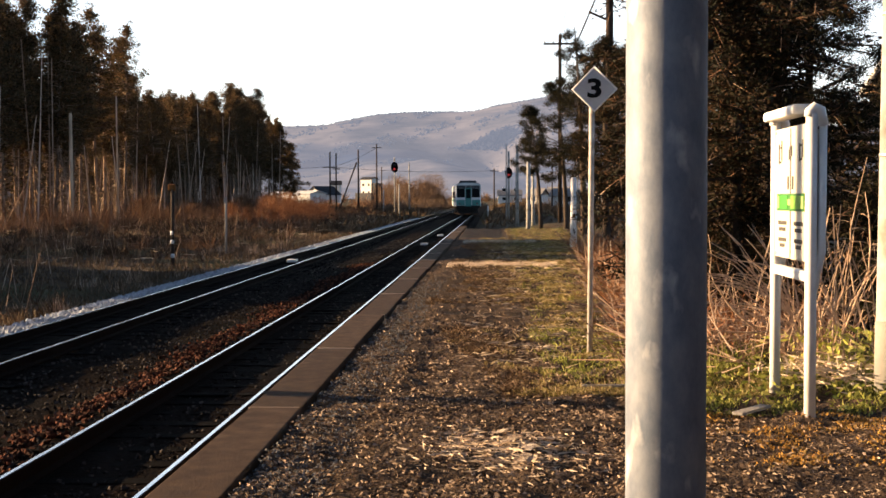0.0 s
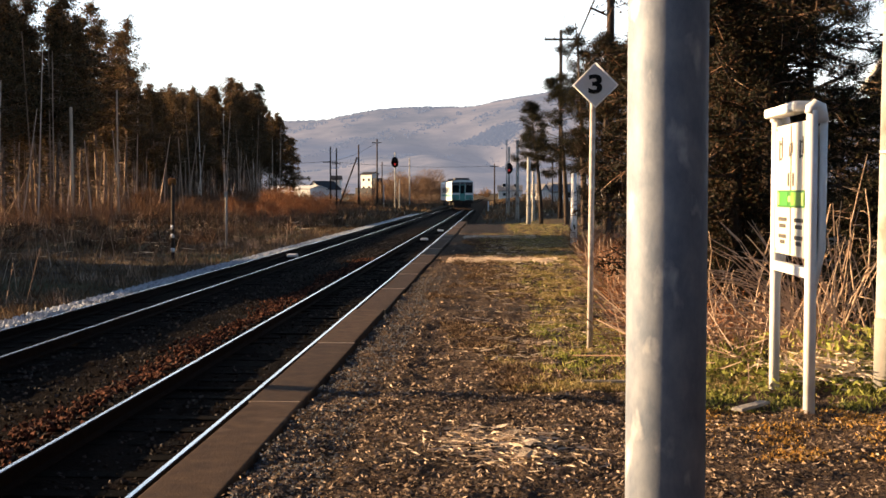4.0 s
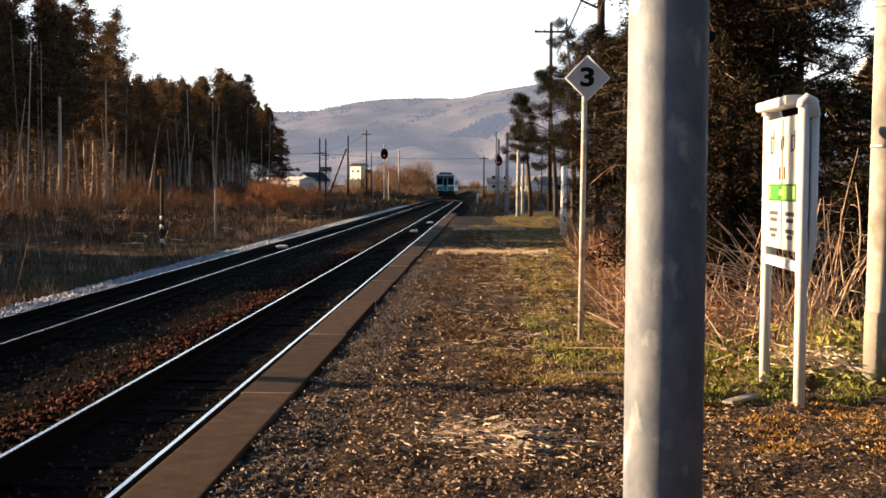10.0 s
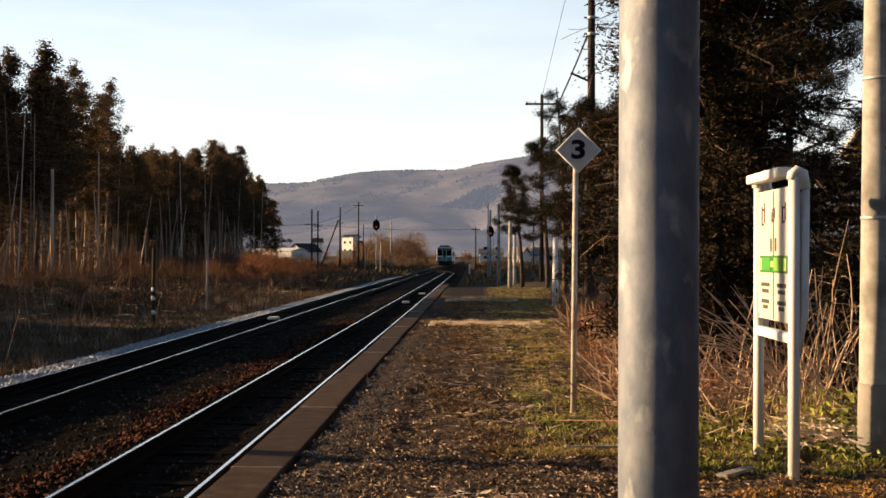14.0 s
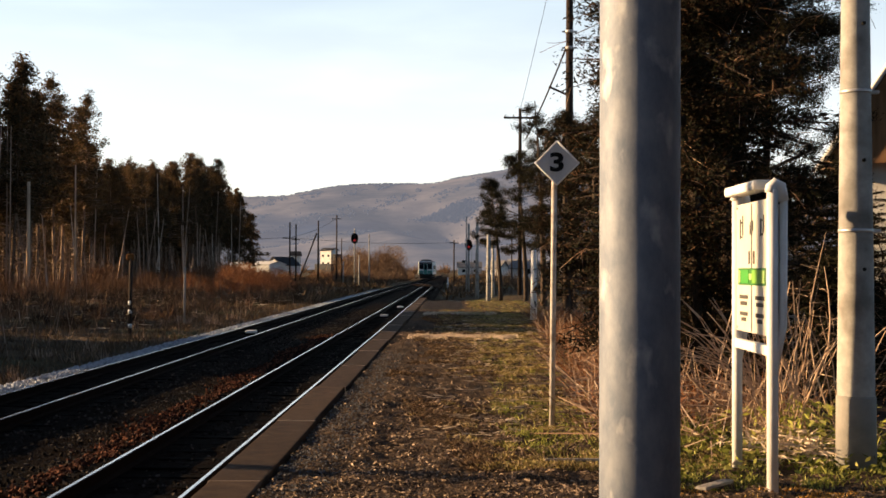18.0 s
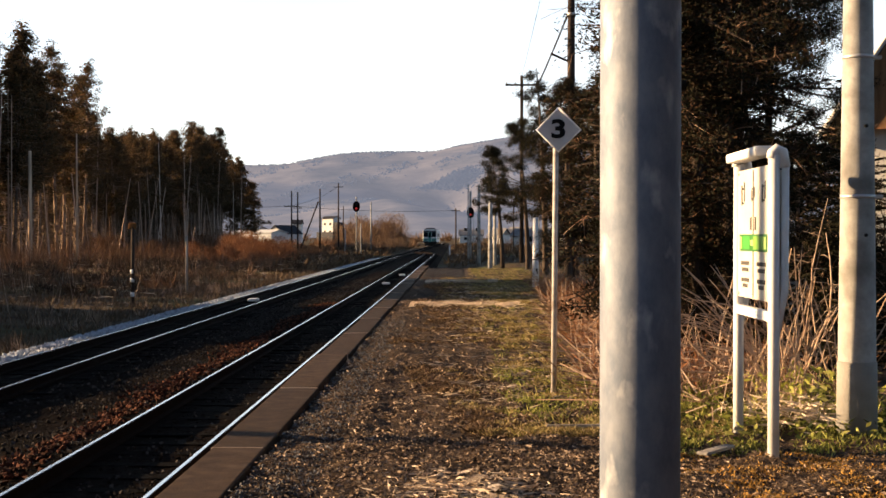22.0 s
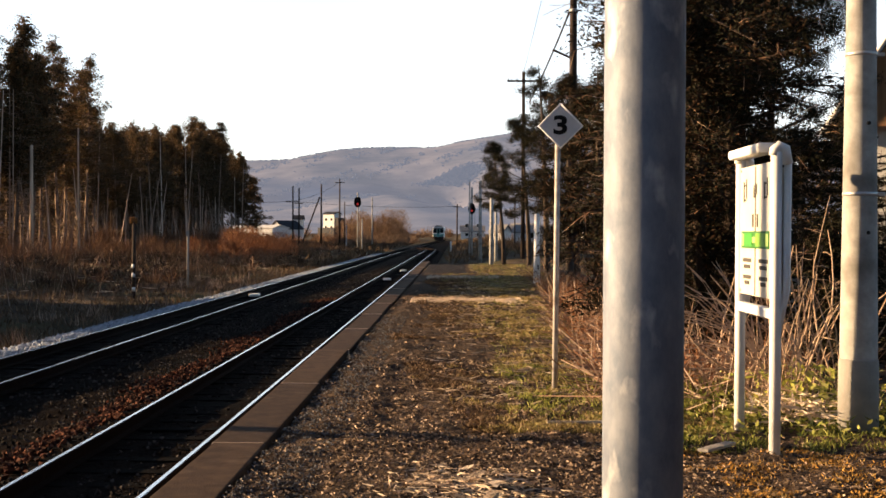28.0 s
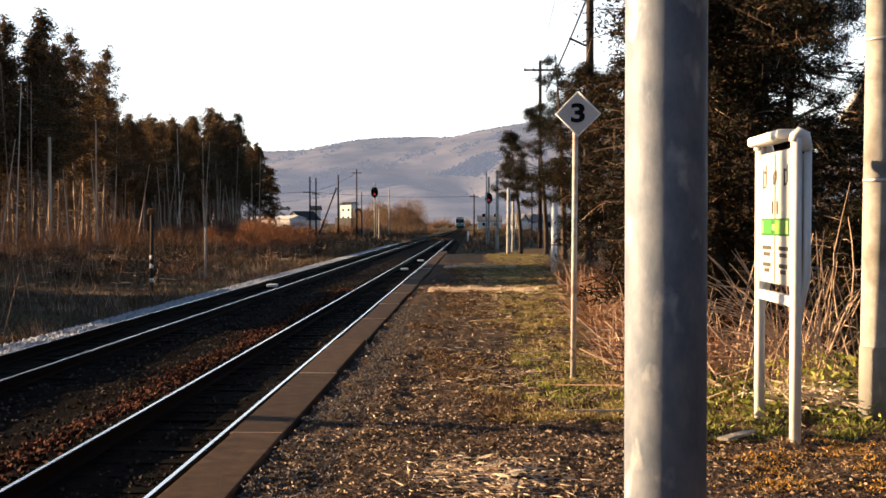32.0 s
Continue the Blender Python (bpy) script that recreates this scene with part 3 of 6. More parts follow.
def steel_pole(x, y):
    ob = thing("steel_pole", pose(x, y, 0), "tall galvanised steel pole standing on the platform", "pole")
    part("shaft", tubed([(0, 0, -0.02), (0, 0, 1.2), (0, 0, 2.6), (0, 0, 4.2)], 0.0697, 48), M_GALV, ob, "grey galvanised shaft")
    part("cap", tubed([(0, 0, 4.2), (0, 0, 4.24)], [0.074, 0.05], 32), M_GALV, ob)
    part("base_plate", boxed(-0.14, 0.14, -0.14, 0.14, -0.015, 0.012, bevel=0.006), M_GALV, ob)
    part("strap_bolt", tubed([(0.062, 0.03, 1.535), (0.083, 0.035, 1.535)], 0.010, 8), M_TDARK, ob, "dark bolt head")
    return ob


steel_pole(0.313, 2.28)


def stop_marker(x, y):
    ob = thing("stop_marker", pose(x, y, 0), "white steel post with a grey diamond stopping-place sign", "railway sign")
    part("post", tubed([(0, 0, -0.05), (0.018, 0, 2.28)], 0.023, 14), M_DINGY, ob, "dingy white post with rust showing through")
    bm = bmesh.new()
    box(bm, -0.128, 0.128, -0.012, 0.0, -0.128, 0.128, bevel=0.004)
    bmesh.ops.rotate(bm, verts=bm.verts, cent=(0, 0, 0), matrix=Matrix.Rotation(radians(45), 3, "Y"))
    face = part("sign_face", bm, M_GREY, ob, "grey diamond plate")
    face.matrix_basis = pose(0.035, -0.03, 2.14, 0, 0, -4)
    cu = bpy.data.curves.new("numeral", "FONT")
    cu.body, cu.size, cu.align_x, cu.align_y, cu.extrude, cu.offset = "3", 0.205, "CENTER", "CENTER", 0.002, 0.007
    tmp = new("numeral", cu)
    me = bpy.data.meshes.new_from_object(tmp)
    bpy.data.objects.remove(tmp)
    num = part("numeral", me, M_BLACK, face, "black numeral 3")
    num.matrix_basis = pose(0, -0.015, 0, 90, 0, 0) @ Matrix.Diagonal((1.28, 1.0, 1.0, 1.0))
    edge = bmesh.new()
    r = 0.178
    tube(edge, [(0, -0.010, r), (r, -0.010, 0), (0, -0.010, -r), (-r, -0.010, 0), (0, -0.010, r)], 0.008, 6)
    part("edge_rim", edge, M_WHITE, face, "worn white rim")
    part("bracket", boxed(-0.02, 0.06, -0.03, 0.03, 2.10, 2.16, bevel=0.006), M_STRAP, ob)
    return ob


stop_marker(0.80, 10.56)


def station_board(x, y0, y1):
    """A nameboard in a tube frame, lettered side towards the tracks."""
    ob = thing("station_nameboard", pose(x, 0, 0), "white station nameboard in a painted tube frame with a green band", "station sign")
    for y in (y0, y1):
        part("leg", tubed([(0, y, -0.04), (0, y, 0.9), (0, y, 1.74)], 0.033, 18), M_WHITE, ob)
        part("rear_post", tubed([(0.012, y, 0.70), (0.062, y, 0.95), (0.066, y, 1.70)], 0.022, 14), M_WHITE, ob)
        bm = tubed([(-0.012, y, 1.72), (-0.008, y, 1.752), (0.015, y, 1.774), (0.045, y, 1.762), (0.062, y, 1.67)], 0.033, 10)
        part("bent_top", bm, M_WHITE, ob)
    part("hood", boxed(-0.075, 0.05, y0 + 0.16, y1 + 0.06, 1.745, 1.807, bevel=0.02), M_WHITE, ob, "rounded rain hood")
    part("bottom_rail", boxed(-0.024, 0.024, y0 + 0.03, y1 - 0.03, 0.775, 0.835, bevel=0.008), M_WHITE, ob)
    panel = part("panel", boxed(-0.012, 0.012, y0 + 0.035, y1 - 0.035, 0.888, 1.69, bevel=0.004), M_BOARD, ob, "white enamel panel")
    part("rear_panel", boxed(0.05, 0.072, y0 + 0.035, y1 - 0.035, 0.93, 1.655, bevel=0.004), M_BOARD, ob)
    mid = (y0 + y1) / 2

    def bar(name, u0, u1, z0, z1, mat, text, proud=0.0):
        part(name, boxed(-0.0165 - proud, -0.0125, mid + u0, mid + u1, z0, z1), mat, panel, text)

    for u, z0, z1 in ((-0.27, 1.475, 1.61), (0.0, 1.49, 1.585), (0.27, 1.47, 1.625)):
        zm = (z0 + z1) / 2
        bar("lettering", u - 0.042, u - 0.028, z0 + 0.02, z1 - 0.01, M_INK, "unreadable dark characters")
        bar("lettering", u + 0.026, u + 0.042, z0, z1 - 0.03, M_INK, "unreadable dark characters")
        bar("lettering", u - 0.025, u + 0.03, zm + 0.02, zm + 0.032, M_INK, "unreadable dark characters")
        bar("lettering", u - 0.02, u + 0.023, z0 + 0.005, z0 + 0.017, M_INK, "unreadable dark characters")
    for u in (-0.075, 0.045):
        bar("small_lettering", u, u + 0.03, 1.31, 1.39, M_INK, "small unreadable characters")
    bar("green_band", -0.36, 0.36, 1.180, 1.285, M_DGREEN, "dark green band")
    bar("band_field", -0.27, -0.03, 1.192, 1.273, M_GREEN, "light green field of the band", 0.003)
    bar("band_field", 0.06, 0.27, 1.192, 1.273, M_MIDGREEN, "green field of the band", 0.003)
    for u0, u1 in ((-0.345, -0.285), (0.285, 0.345)):
        bar("band_end", u0, u1, 1.195, 1.27, M_LGREEN, "pale yellow-green end of the band", 0.003)
    bar("band_lettering", -0.02, 0.05, 1.215, 1.25, M_LGREEN, "unreadable lettering on the band", 0.003)
    for s in (-1, 1):
        for z, wide in ((1.105, 0.11), (1.065, 0.085), (1.0, 0.10), (0.965, 0.06)):
            bar("neighbour_lettering", s * 0.21 - wide, s * 0.21 + wide, z - 0.012, z + 0.012, M_INK, "unreadable lettering")
    bar("mid_line", -0.011, 0.011, 0.895, 1.68, M_INK, "narrow dark line down the middle of the panel", -0.002)
    for y in (y0 + 0.07, y1 - 0.07):
        for z in (0.91, 1.67):
            part("screw", tubed([(-0.012, y, z), (-0.019, y, z)], 0.010, 8), M_STRAP, panel)
    return ob


station_board(1.83, 7.47, 8.39)


def concrete_pole(x, y):
    ob = thing("concrete_pole", pose(x, y, 0), "tapered concrete pole with steel straps and a grey base guard", "utility pole")
    part("shaft", tubed([(0, 0, -0.2), (0, 0, 0.46), (0, 0, 3.0), (0, 0, 7.5)], [0.124, 0.120, 0.090, 0.066], 28), M_POLE, ob)
    part("base_guard", tubed([(0, 0, -0.1), (0, 0, 0.45), (0, 0, 0.465)], [0.130, 0.126, 0.121], 28), M_SHEATH, ob, "smooth grey guard round the foot")
    for z, r in ((1.53, 0.109), (2.43, 0.0985), (3.35, 0.09)):
        part("strap", tubed([(0, 0, z - 0.012), (0, 0, z + 0.012)], r + 0.002, 28), M_STRAP, ob, "steel strap")
        part("strap_lug", boxed(r - 0.01, r + 0.05, -0.02, 0.02, z - 0.012, z + 0.012, bevel=0.003), M_STRAP, ob)
    for z in (1.28, 1.98, 2.86):
        part("step_hole", tubed([(0.02, -0.12, z), (0.02, -0.085, z)], 0.012, 8), M_TDARK, ob)
    part("cap", tubed([(0, 0, 7.5), (0, 0, 7.56)], [0.07, 0.03], 20), M_SHEATH, ob)
    return ob


concrete_pole(2.60, 8.40)

# the timber pole across the tracks whose shadow falls over the platform
shade_pole = thing("timber_pole", pose(-10.5, 9.88, -1.05), "dark timber pole beside the tracks", "utility pole")
part("shaft", tubed([(0, 0, -0.2), (0, 0, 6.4)], [0.12, 0.09], 14), M_WOODPOLE, shade_pole)
part("cap", tubed([(0, 0, 6.4), (0, 0, 6.45)], [0.095, 0.03], 14), M_STRAP, shade_pole)


def loose_board(name, x, y, length, width, turn, tilt, label, mat):
    ob = new(name, bpy.data.meshes.new(name))
    bm = boxed(-length / 2, length / 2, -width / 2, width / 2, 0, 0.018, bevel=0.004)
    bm.to_mesh(ob.data)
    bm.free()
    ob.data.materials.append(mat)
    ob.matrix_basis = pose(x, y, 0.006, 0, tilt, turn)
    return tagged(ob, label, "scrap wood")


M_GREYWOOD = material("grey_weathered_wood", (0.22, 0.20, 0.18), (0.36, 0.33, 0.29), 6, 0.9, bump=0.4, stretch=(0.5, 5, 5))
loose_board("fallen_board", 1.53, 7.62, 0.36, 0.07, 52, 0, "grey weathered board lying in the grass", M_GREYWOOD)
loose_board("thin_batten", 0.86, 8.58, 0.52, 0.022, 2, 0, "thin pale batten lying on the soil", M_GREYWOOD)

# ---- the train: a single diesel railcar ----


def railcar():
    ob = thing("railcar", pose(-3.1, 150, RAIL), "white diesel railcar with teal bands, seen from its rear end", "train")
    length, half, floor, eave = 21.3, 1.43, 0.95, 3.25
    ring = [(-half, floor), (-half, eave)]
    ring += [(-half * math.cos(a) ** 0.55, eave + 0.42 * math.sin(a)) for a in np.linspace(0.25, math.pi / 2, 7)]
    prof = ring + [(-px, pz) for px, pz in ring[::-1][1:]]
    bm = bmesh.new()
    rows = [[bm.verts.new((px * s, yy, pz if s == 1 else floor + (pz - floor) * 0.985)) for px, pz in prof] for yy, s in ((0, 0.965), (0.25, 1), (length - 0.25, 1), (length, 0.965))]
    for a, b in zip(rows, rows[1:]):
        for k in range(len(prof)):
            bm.faces.new((a[k], b[k], b[(k + 1) % len(prof)], a[(k + 1) % len(prof)]))
    bm.faces.new(rows[0])
    bm.faces.new(rows[-1][::-1])
    bmesh.ops.recalc_face_normals(bm, faces=bm.faces[:])
    body = part("body", bm, M_TBODY, ob, "white steel body shell")
    rv = bmesh.new()
    rp = [(-px * 1.004, pz + 0.012) for px, pz in prof[3:-3]]
    rr = [[rv.verts.new((px, yy, pz)) for px, pz in rp] for yy in (0.02, length - 0.02)]
    for k in range(len(rp) - 1):
        rv.faces.new((rr[0][k], rr[0][k + 1], rr[1][k + 1], rr[1][k]))
    bmesh.ops.solidify(rv, geom=rv.faces[:], thickness=0.03)
    part("roof", rv, M_TROOF, ob, "dull dark grey roof")
    for yy in (5.2, 9.0, 12.8, 16.6, 19.6):
        part("roof_vent", boxed(-0.48, 0.48, yy - 0.55, yy + 0.55, 3.64, 3.95, bevel=0.08), M_TROOF, ob, "box ventilator")
    part("roof_unit", boxed(-0.95, 0.95, 0.5, 3.4, 3.60, 3.90, bevel=0.12), M_TROOF, ob, "low dark roof unit")
    for end, s in ((0, -1), (length, 1)):
        y0, y1 = (-0.035, 0.06) if s < 0 else (length - 0.06, length + 0.035)
        for sx in (-1, 1):
            part("front_window", boxed(*sorted((sx * 0.38, sx * 1.30)), y0, y1, 1.98, 3.02, bevel=0.05), M_GLASS, ob, "dark cab window")
        door = part("gangway_door", boxed(-0.34, 0.34, y0 - 0.03 * (s < 0), y1 + 0.03 * (s > 0), 0.98, 3.05, bevel=0.03), M_TEAL, ob, "teal end door")
        part("door_window", boxed(-0.26, 0.26, y0 - 0.05 * (s < 0), y1 + 0.05 * (s > 0), 1.9, 2.95, bevel=0.03), M_GLASS, door)
        for sx in (-1, 1):
            part("end_panel", boxed(*sorted((sx * 0.40, sx * 1.34)), y0, y1, 1.10, 1.72, bevel=0.03), M_TEAL, ob, "teal end panel")
            part("marker_lamp", tubed([(sx * 0.98, (y0 if s < 0 else y1), 1.30), (sx * 0.98, (y0 - 0.05 if s < 0 else y1 + 0.05), 1.30)], 0.09, 14), M_LAMPRED if s < 0 else M_LAMPDIM, ob)
            part("headlamp", tubed([(sx * 0.30, (y0 if s < 0 else y1), 3.22), (sx * 0.30, (y0 - 0.05 if s < 0 else y1 + 0.05), 3.22)], 0.11, 14), M_LAMPDIM, ob)
        part("headboard", boxed(-1.31, 1.31, y0 - 0.01 * (s < 0), y1 + 0.01 * (s > 0), 3.03, 3.34, bevel=0.04), M_TROOF, ob, "dark band over the cab windows")
        part("end_skirt", boxed(-1.36, 1.36, y0 + 0.005, y1 - 0.005, 0.90, 1.08, bevel=0.03), M_TDARK, ob, "grimy lower edge of the end")
        part("buffer_beam", boxed(-1.2, 1.2, *((-0.10, 0.12) if s < 0 else (length - 0.12, length + 0.10)), 0.72, 0.98, bevel=0.03), M_TDARK, ob)
        part("coupler", boxed(-0.14, 0.14, *((-0.55, 0.0) if s < 0 else (length, length + 0.55)), 0.72, 0.98, bevel=0.03), M_TDARK, ob)
        part("snow_plough", boxed(-1.1, 1.1, *((0.05, 0.25) if s < 0 else (length - 0.25, length - 0.05)), 0.16, 0.60, bevel=0.03), M_TDARK, ob)
    for sx in (-1, 1):
        x0, x1 = sorted((sx * 1.415, sx * 1.442))
        part("waist_band", boxed(x0, x1, 0.4, length - 0.4, 1.50, 1.78), M_TEAL, ob, "teal waist band")
        for k in range(9):
            yy = 3.7 + k * 1.62
            win = part("side_window", boxed(*sorted((sx * 1.41, sx * 1.445)), yy, yy + 1.05, 1.92, 2.72, bevel=0.03), M_GLASS, ob)
        for yy in (1.1, length - 2.2):
            dr = part("passenger_door", boxed(*sorted((sx * 1.41, sx * 1.447)), yy, yy + 1.1, 1.0, 2.85, bevel=0.02), M_TBODY, ob, "white side door")
            part("door_window", boxed(*sorted((sx * 1.42, sx * 1.455)), yy + 0.25, yy + 0.85, 1.9, 2.65, bevel=0.02), M_GLASS, dr)
    for k, (yy, ln) in enumerate(((6.3, 2.6), (9.4, 3.2), (13.2, 1.9))):
        part("equipment_box", boxed(-1.15, 1.15, yy, yy + ln, 0.35, 0.96, bevel=0.05), M_TDARK, ob)
    for yy in (3.2, length - 3.2):
        bogie = part("bogie", boxed(-1.05, 1.05, yy - 1.35, yy + 1.35, 0.40, 0.72, bevel=0.05), M_TDARK, ob)
        for dy in (-1.05, 1.05):
            for sx in (-1, 1):
                part("wheel", tubed([(sx * 0.50, yy + dy, 0.43), (sx * 0.62, yy + dy, 0.43)], 0.43, 20), M_TDARK, bogie)
    return ob


train = railcar()

# ---- trackside: signals, poles, wires ----


def signal_mast(x, y, z, height, head, label, big):
    ob = thing("signal_mast", pose(x, y, z), label, "railway signal", "signals")
    part("mast", tubed([(0, 0, -0.2), (0, 0, height)], 0.085, 12), M_POLE, ob, "grey mast")
    plate = bmesh.new()
    oval = [plate.verts.new((0.42 * big * math.cos(a), -0.13, head + 0.62 * big * math.sin(a))) for a in np.linspace(0, 2 * math.pi, 25)[:-1]]
    bmesh.ops.solidify(plate, geom=[plate.faces.new(oval)], thickness=0.05)
    hood = part("backplate", plate, M_SIGNAL, ob, "black oval backplate")
    for k, mat in ((0.24 * big, M_SIGNAL), (-0.22 * big, M_REDGLOW)):
        part("lamp", tubed([(0, -0.12, head + k), (0, -0.26, head + k)], 0.13 * big, 14), mat, hood)
    part("ladder", tubed([(0.25, 0.1, 0.2), (0.25, 0.1, head)], 0.02, 6), M_POLE, ob)
    return ob


signal_mast(-13.0, 170, -1.0, 7.6, 6.30, "tall signal mast with a black oval head showing red", 1.15)
signal_mast(1.24, 102, -0.3, 5.2, 3.50, "trackside signal mast with a red light behind the pines", 0.70)


def line_pole(x, y, z, height, r, mat, label, arms=(), arm=2.0, turn=0):
    ob = thing("line_pole", pose(x, y, z, 0, 0, turn), label, "utility pole", "line poles")
    part("shaft", tubed([(0, 0, -0.3), (0, 0, height)], [r, r * 0.7], 12), mat, ob)
    for h in arms:
        a = part("crossarm", boxed(-arm / 2, arm / 2, -0.16, -0.06, h - 0.06, h + 0.06, bevel=0.01), M_WOODPOLE, ob, "timber crossarm")
        for u in (-0.46, -0.2, 0.2, 0.46):
            part("insulator", tubed([(u * arm, -0.11, h + 0.06), (u * arm, -0.11, h + 0.20)], [0.05, 0.03], 8), M_LAMPDIM, a)
    return ob


tall_pole = line_pole(4.05, 45, -0.35, 15.0, 0.16, M_WOODPOLE, "tall dark timber utility pole rising out of the pines")
part("bracket", tubed([(-0.72, 0, 8.02), (-0.62, 0, 7.98), (-0.05, 0, 7.72)], 0.04, 8), M_WOODPOLE, tall_pole, "short slanting bracket")
for h in (9.38, 9.95, 11.3):
    part("band", tubed([(0, 0, h - 0.05), (0, 0, h + 0.05)], 0.155, 14), M_STRAP, tall_pole, "steel pole band")
    part("band_lug", boxed(-0.26, 0.26, -0.03, 0.03, h - 0.02, h + 0.03, bevel=0.006), M_WOODPOLE, tall_pole)
line_pole(4.15, 80, -0.4, 11.7, 0.14, M_WOODPOLE, "dark timber pole with a crossarm above the pines", (11.1,), 2.05)
line_pole(1.57, 84, -0.5, 5.2, 0.13, M_POLE, "weathered concrete post beside the track")
line_pole(1.74, 63.4, -0.4, 3.45, 0.12, M_POLE, "weathered concrete post beside the track")
line_pole(2.42, 78, -0.45, 3.5, 0.11, M_POLE, "weathered concrete post beside the track")
line_pole(1.05, 101, -0.5, 5.9, 0.065, M_POLE, "thin pale post beside the signal")
line_pole(2.06, 33.0, -0.03, 1.80, 0.095, M_WHITE, "short pale concrete post at the edge of the platform")
line_pole(0.2, 232, -0.9, 7.4, 0.16, M_WOODPOLE, "distant timber line pole", (6.9,), 1.6)
line_pole(-26.9, 212, -1.0, 9.9, 0.15, M_WOODPOLE, "distant timber line pole", (7.3,), 2.4)
line_pole(-25.65, 210, -1.0, 9.6, 0.15, M_WOODPOLE, "distant timber line pole", (7.0,), 1.4)
line_pole(-24.1, 230, -1.0, 10.9, 0.18, M_WOODPOLE, "distant timber line pole with a leaning stay")
line_pole(-21.7, 240, -1.0, 12.3, 0.16, M_WOODPOLE, "distant timber line pole", (11.6,), 1.8)
line_pole(-20.6, 238, -1.0, 8.0, 0.12, M_WOODPOLE, "distant timber line pole")
line_pole(-15.3, 235, -1.0, 8.6, 0.15, M_POLE, "distant pale line pole")
line_pole(-12.2, 167, -1.0, 4.05, 0.10, M_POLE, "pale marker post beside the tracks")
line_pole(-16.2, 190, -1.0, 3.4, 0.12, M_POLE, "grey post beside the tracks")
line_pole(-31.5, 95.2, -1.0, 8.66, 0.16, M_PALEPOLE, "pale weathered pole before the dark wood")
line_pole(-31.0, 105.3, -1.0, 10.74, 0.085, M_PALEPOLE, "thin pale pole among the pines")
line_pole(-0.6, 152, -0.7, 1.0, 0.10, M_WHITE, "short white marker post beside the turnout")
for px, py, hh, pr, mat in ((6.4, 122, 4.4, 0.07, M_POLE), (9.8, 150, 6.2, 0.08, M_POLE), (11.2, 140, 3.6, 0.09, M_PALEPOLE), (8.0, 175, 7.0, 0.10, M_WOODPOLE), (14.5, 165, 5.4, 0.08, M_POLE), (4.6, 135, 3.2, 0.08, M_PALEPOLE)):
    line_pole(px, py, -0.5, hh, pr, mat, "slender post among the bare scrub beside the line")
stay = thing("pole_stay", pose(-24.1, 230, -1.0), "leaning timber stay of a line pole", "pole stay")
part("strut", tubed([(-3.6, 0, -0.2), (-0.3, 0, 8.6)], 0.13, 10), M_WOODPOLE, stay)
part("foot", boxed(-3.85, -3.35, -0.25, 0.25, -0.1, 0.12, bevel=0.02), M_POLE, stay)


def field_stake(x, y, height, marked):
    ob = thing("field_stake", pose(x, y, -1.05), "slender marker stake standing in dry grass", "stake", "field stakes")
    part("post", tubed([(0, 0, -0.2), (0.02, 0, height)], 0.062 if marked else 0.05, 8), M_WOODPOLE if marked else M_GREYWOOD, ob)
    if marked:
        for z in (0.25, 0.75, 1.05):
            part("white_band", tubed([(0, 0, z), (0, 0, z + 0.14)], 0.068, 8), M_WHITE, ob, "white band")
        part("marker_head", boxed(-0.14, 0.14, -0.05, 0.05, height - 0.08, height + 0.16, bevel=0.045), M_ORANGE, ob, "faded orange marker head")
    else:
        part("top_plate", boxed(-0.06, 0.06, -0.06, -0.045, height - 0.25, height - 0.02, bevel=0.004), M_GREYWOOD, ob)
    return ob


field_stake(-11.2, 53.6, 2.38, False)
field_stake(-11.2, 44.6, 2.66, True)


def wire(name, a, b, sag, r, label):
    pts = [Vector(a).lerp(Vector(b), t) - Vector((0, 0, sag * 4 * t * (1 - t))) for t in np.linspace(0, 1, 14)]
    ob = new(name, bpy.data.meshes.new(name))
    bm = tubed(pts, r, 5)
    bm.to_mesh(ob.data)
    bm.free()
    ob.data.materials.append(M_WIRE)
    return tagged(ob, label, "cable", "overhead wires")


wire("overhead_wire", (4.05, 45, 14.3), (4.15, 80, 11.2), 0.1, 0.012, "thin black overhead wire")
wire("overhead_wire", (4.2, 45, 9.5), (6.5, 14, 7.6), 0.4, 0.018, "thin black overhead wire to the houses")
wire("overhead_wire", (4.05, 45, 6.7), (3.3, 80, 10.9), 0.4, 0.014, "thin black overhead wire")
wire("overhead_wire", (-26.6, 212, 6.4), (0.2, 232, 6.1), 0.5, 0.03, "far overhead wire crossing the line")
wire("overhead_wire", (-21.7, 240, 10.7), (-26.6, 212, 6.5), 0.5, 0.03, "thin far overhead wire between poles")
wire("overhead_wire", (-26.6, 212, 6.5), (-60, 225, 7.5), 0.8, 0.03, "thin far overhead wire between poles")
wire("overhead_wire", (3.92, 45, 9.02), (3.27, 58, 7.18), 0.12, 0.035, "thick twisted cable running from the pole into a pine")

# ---- distance: houses, hills, woods ----


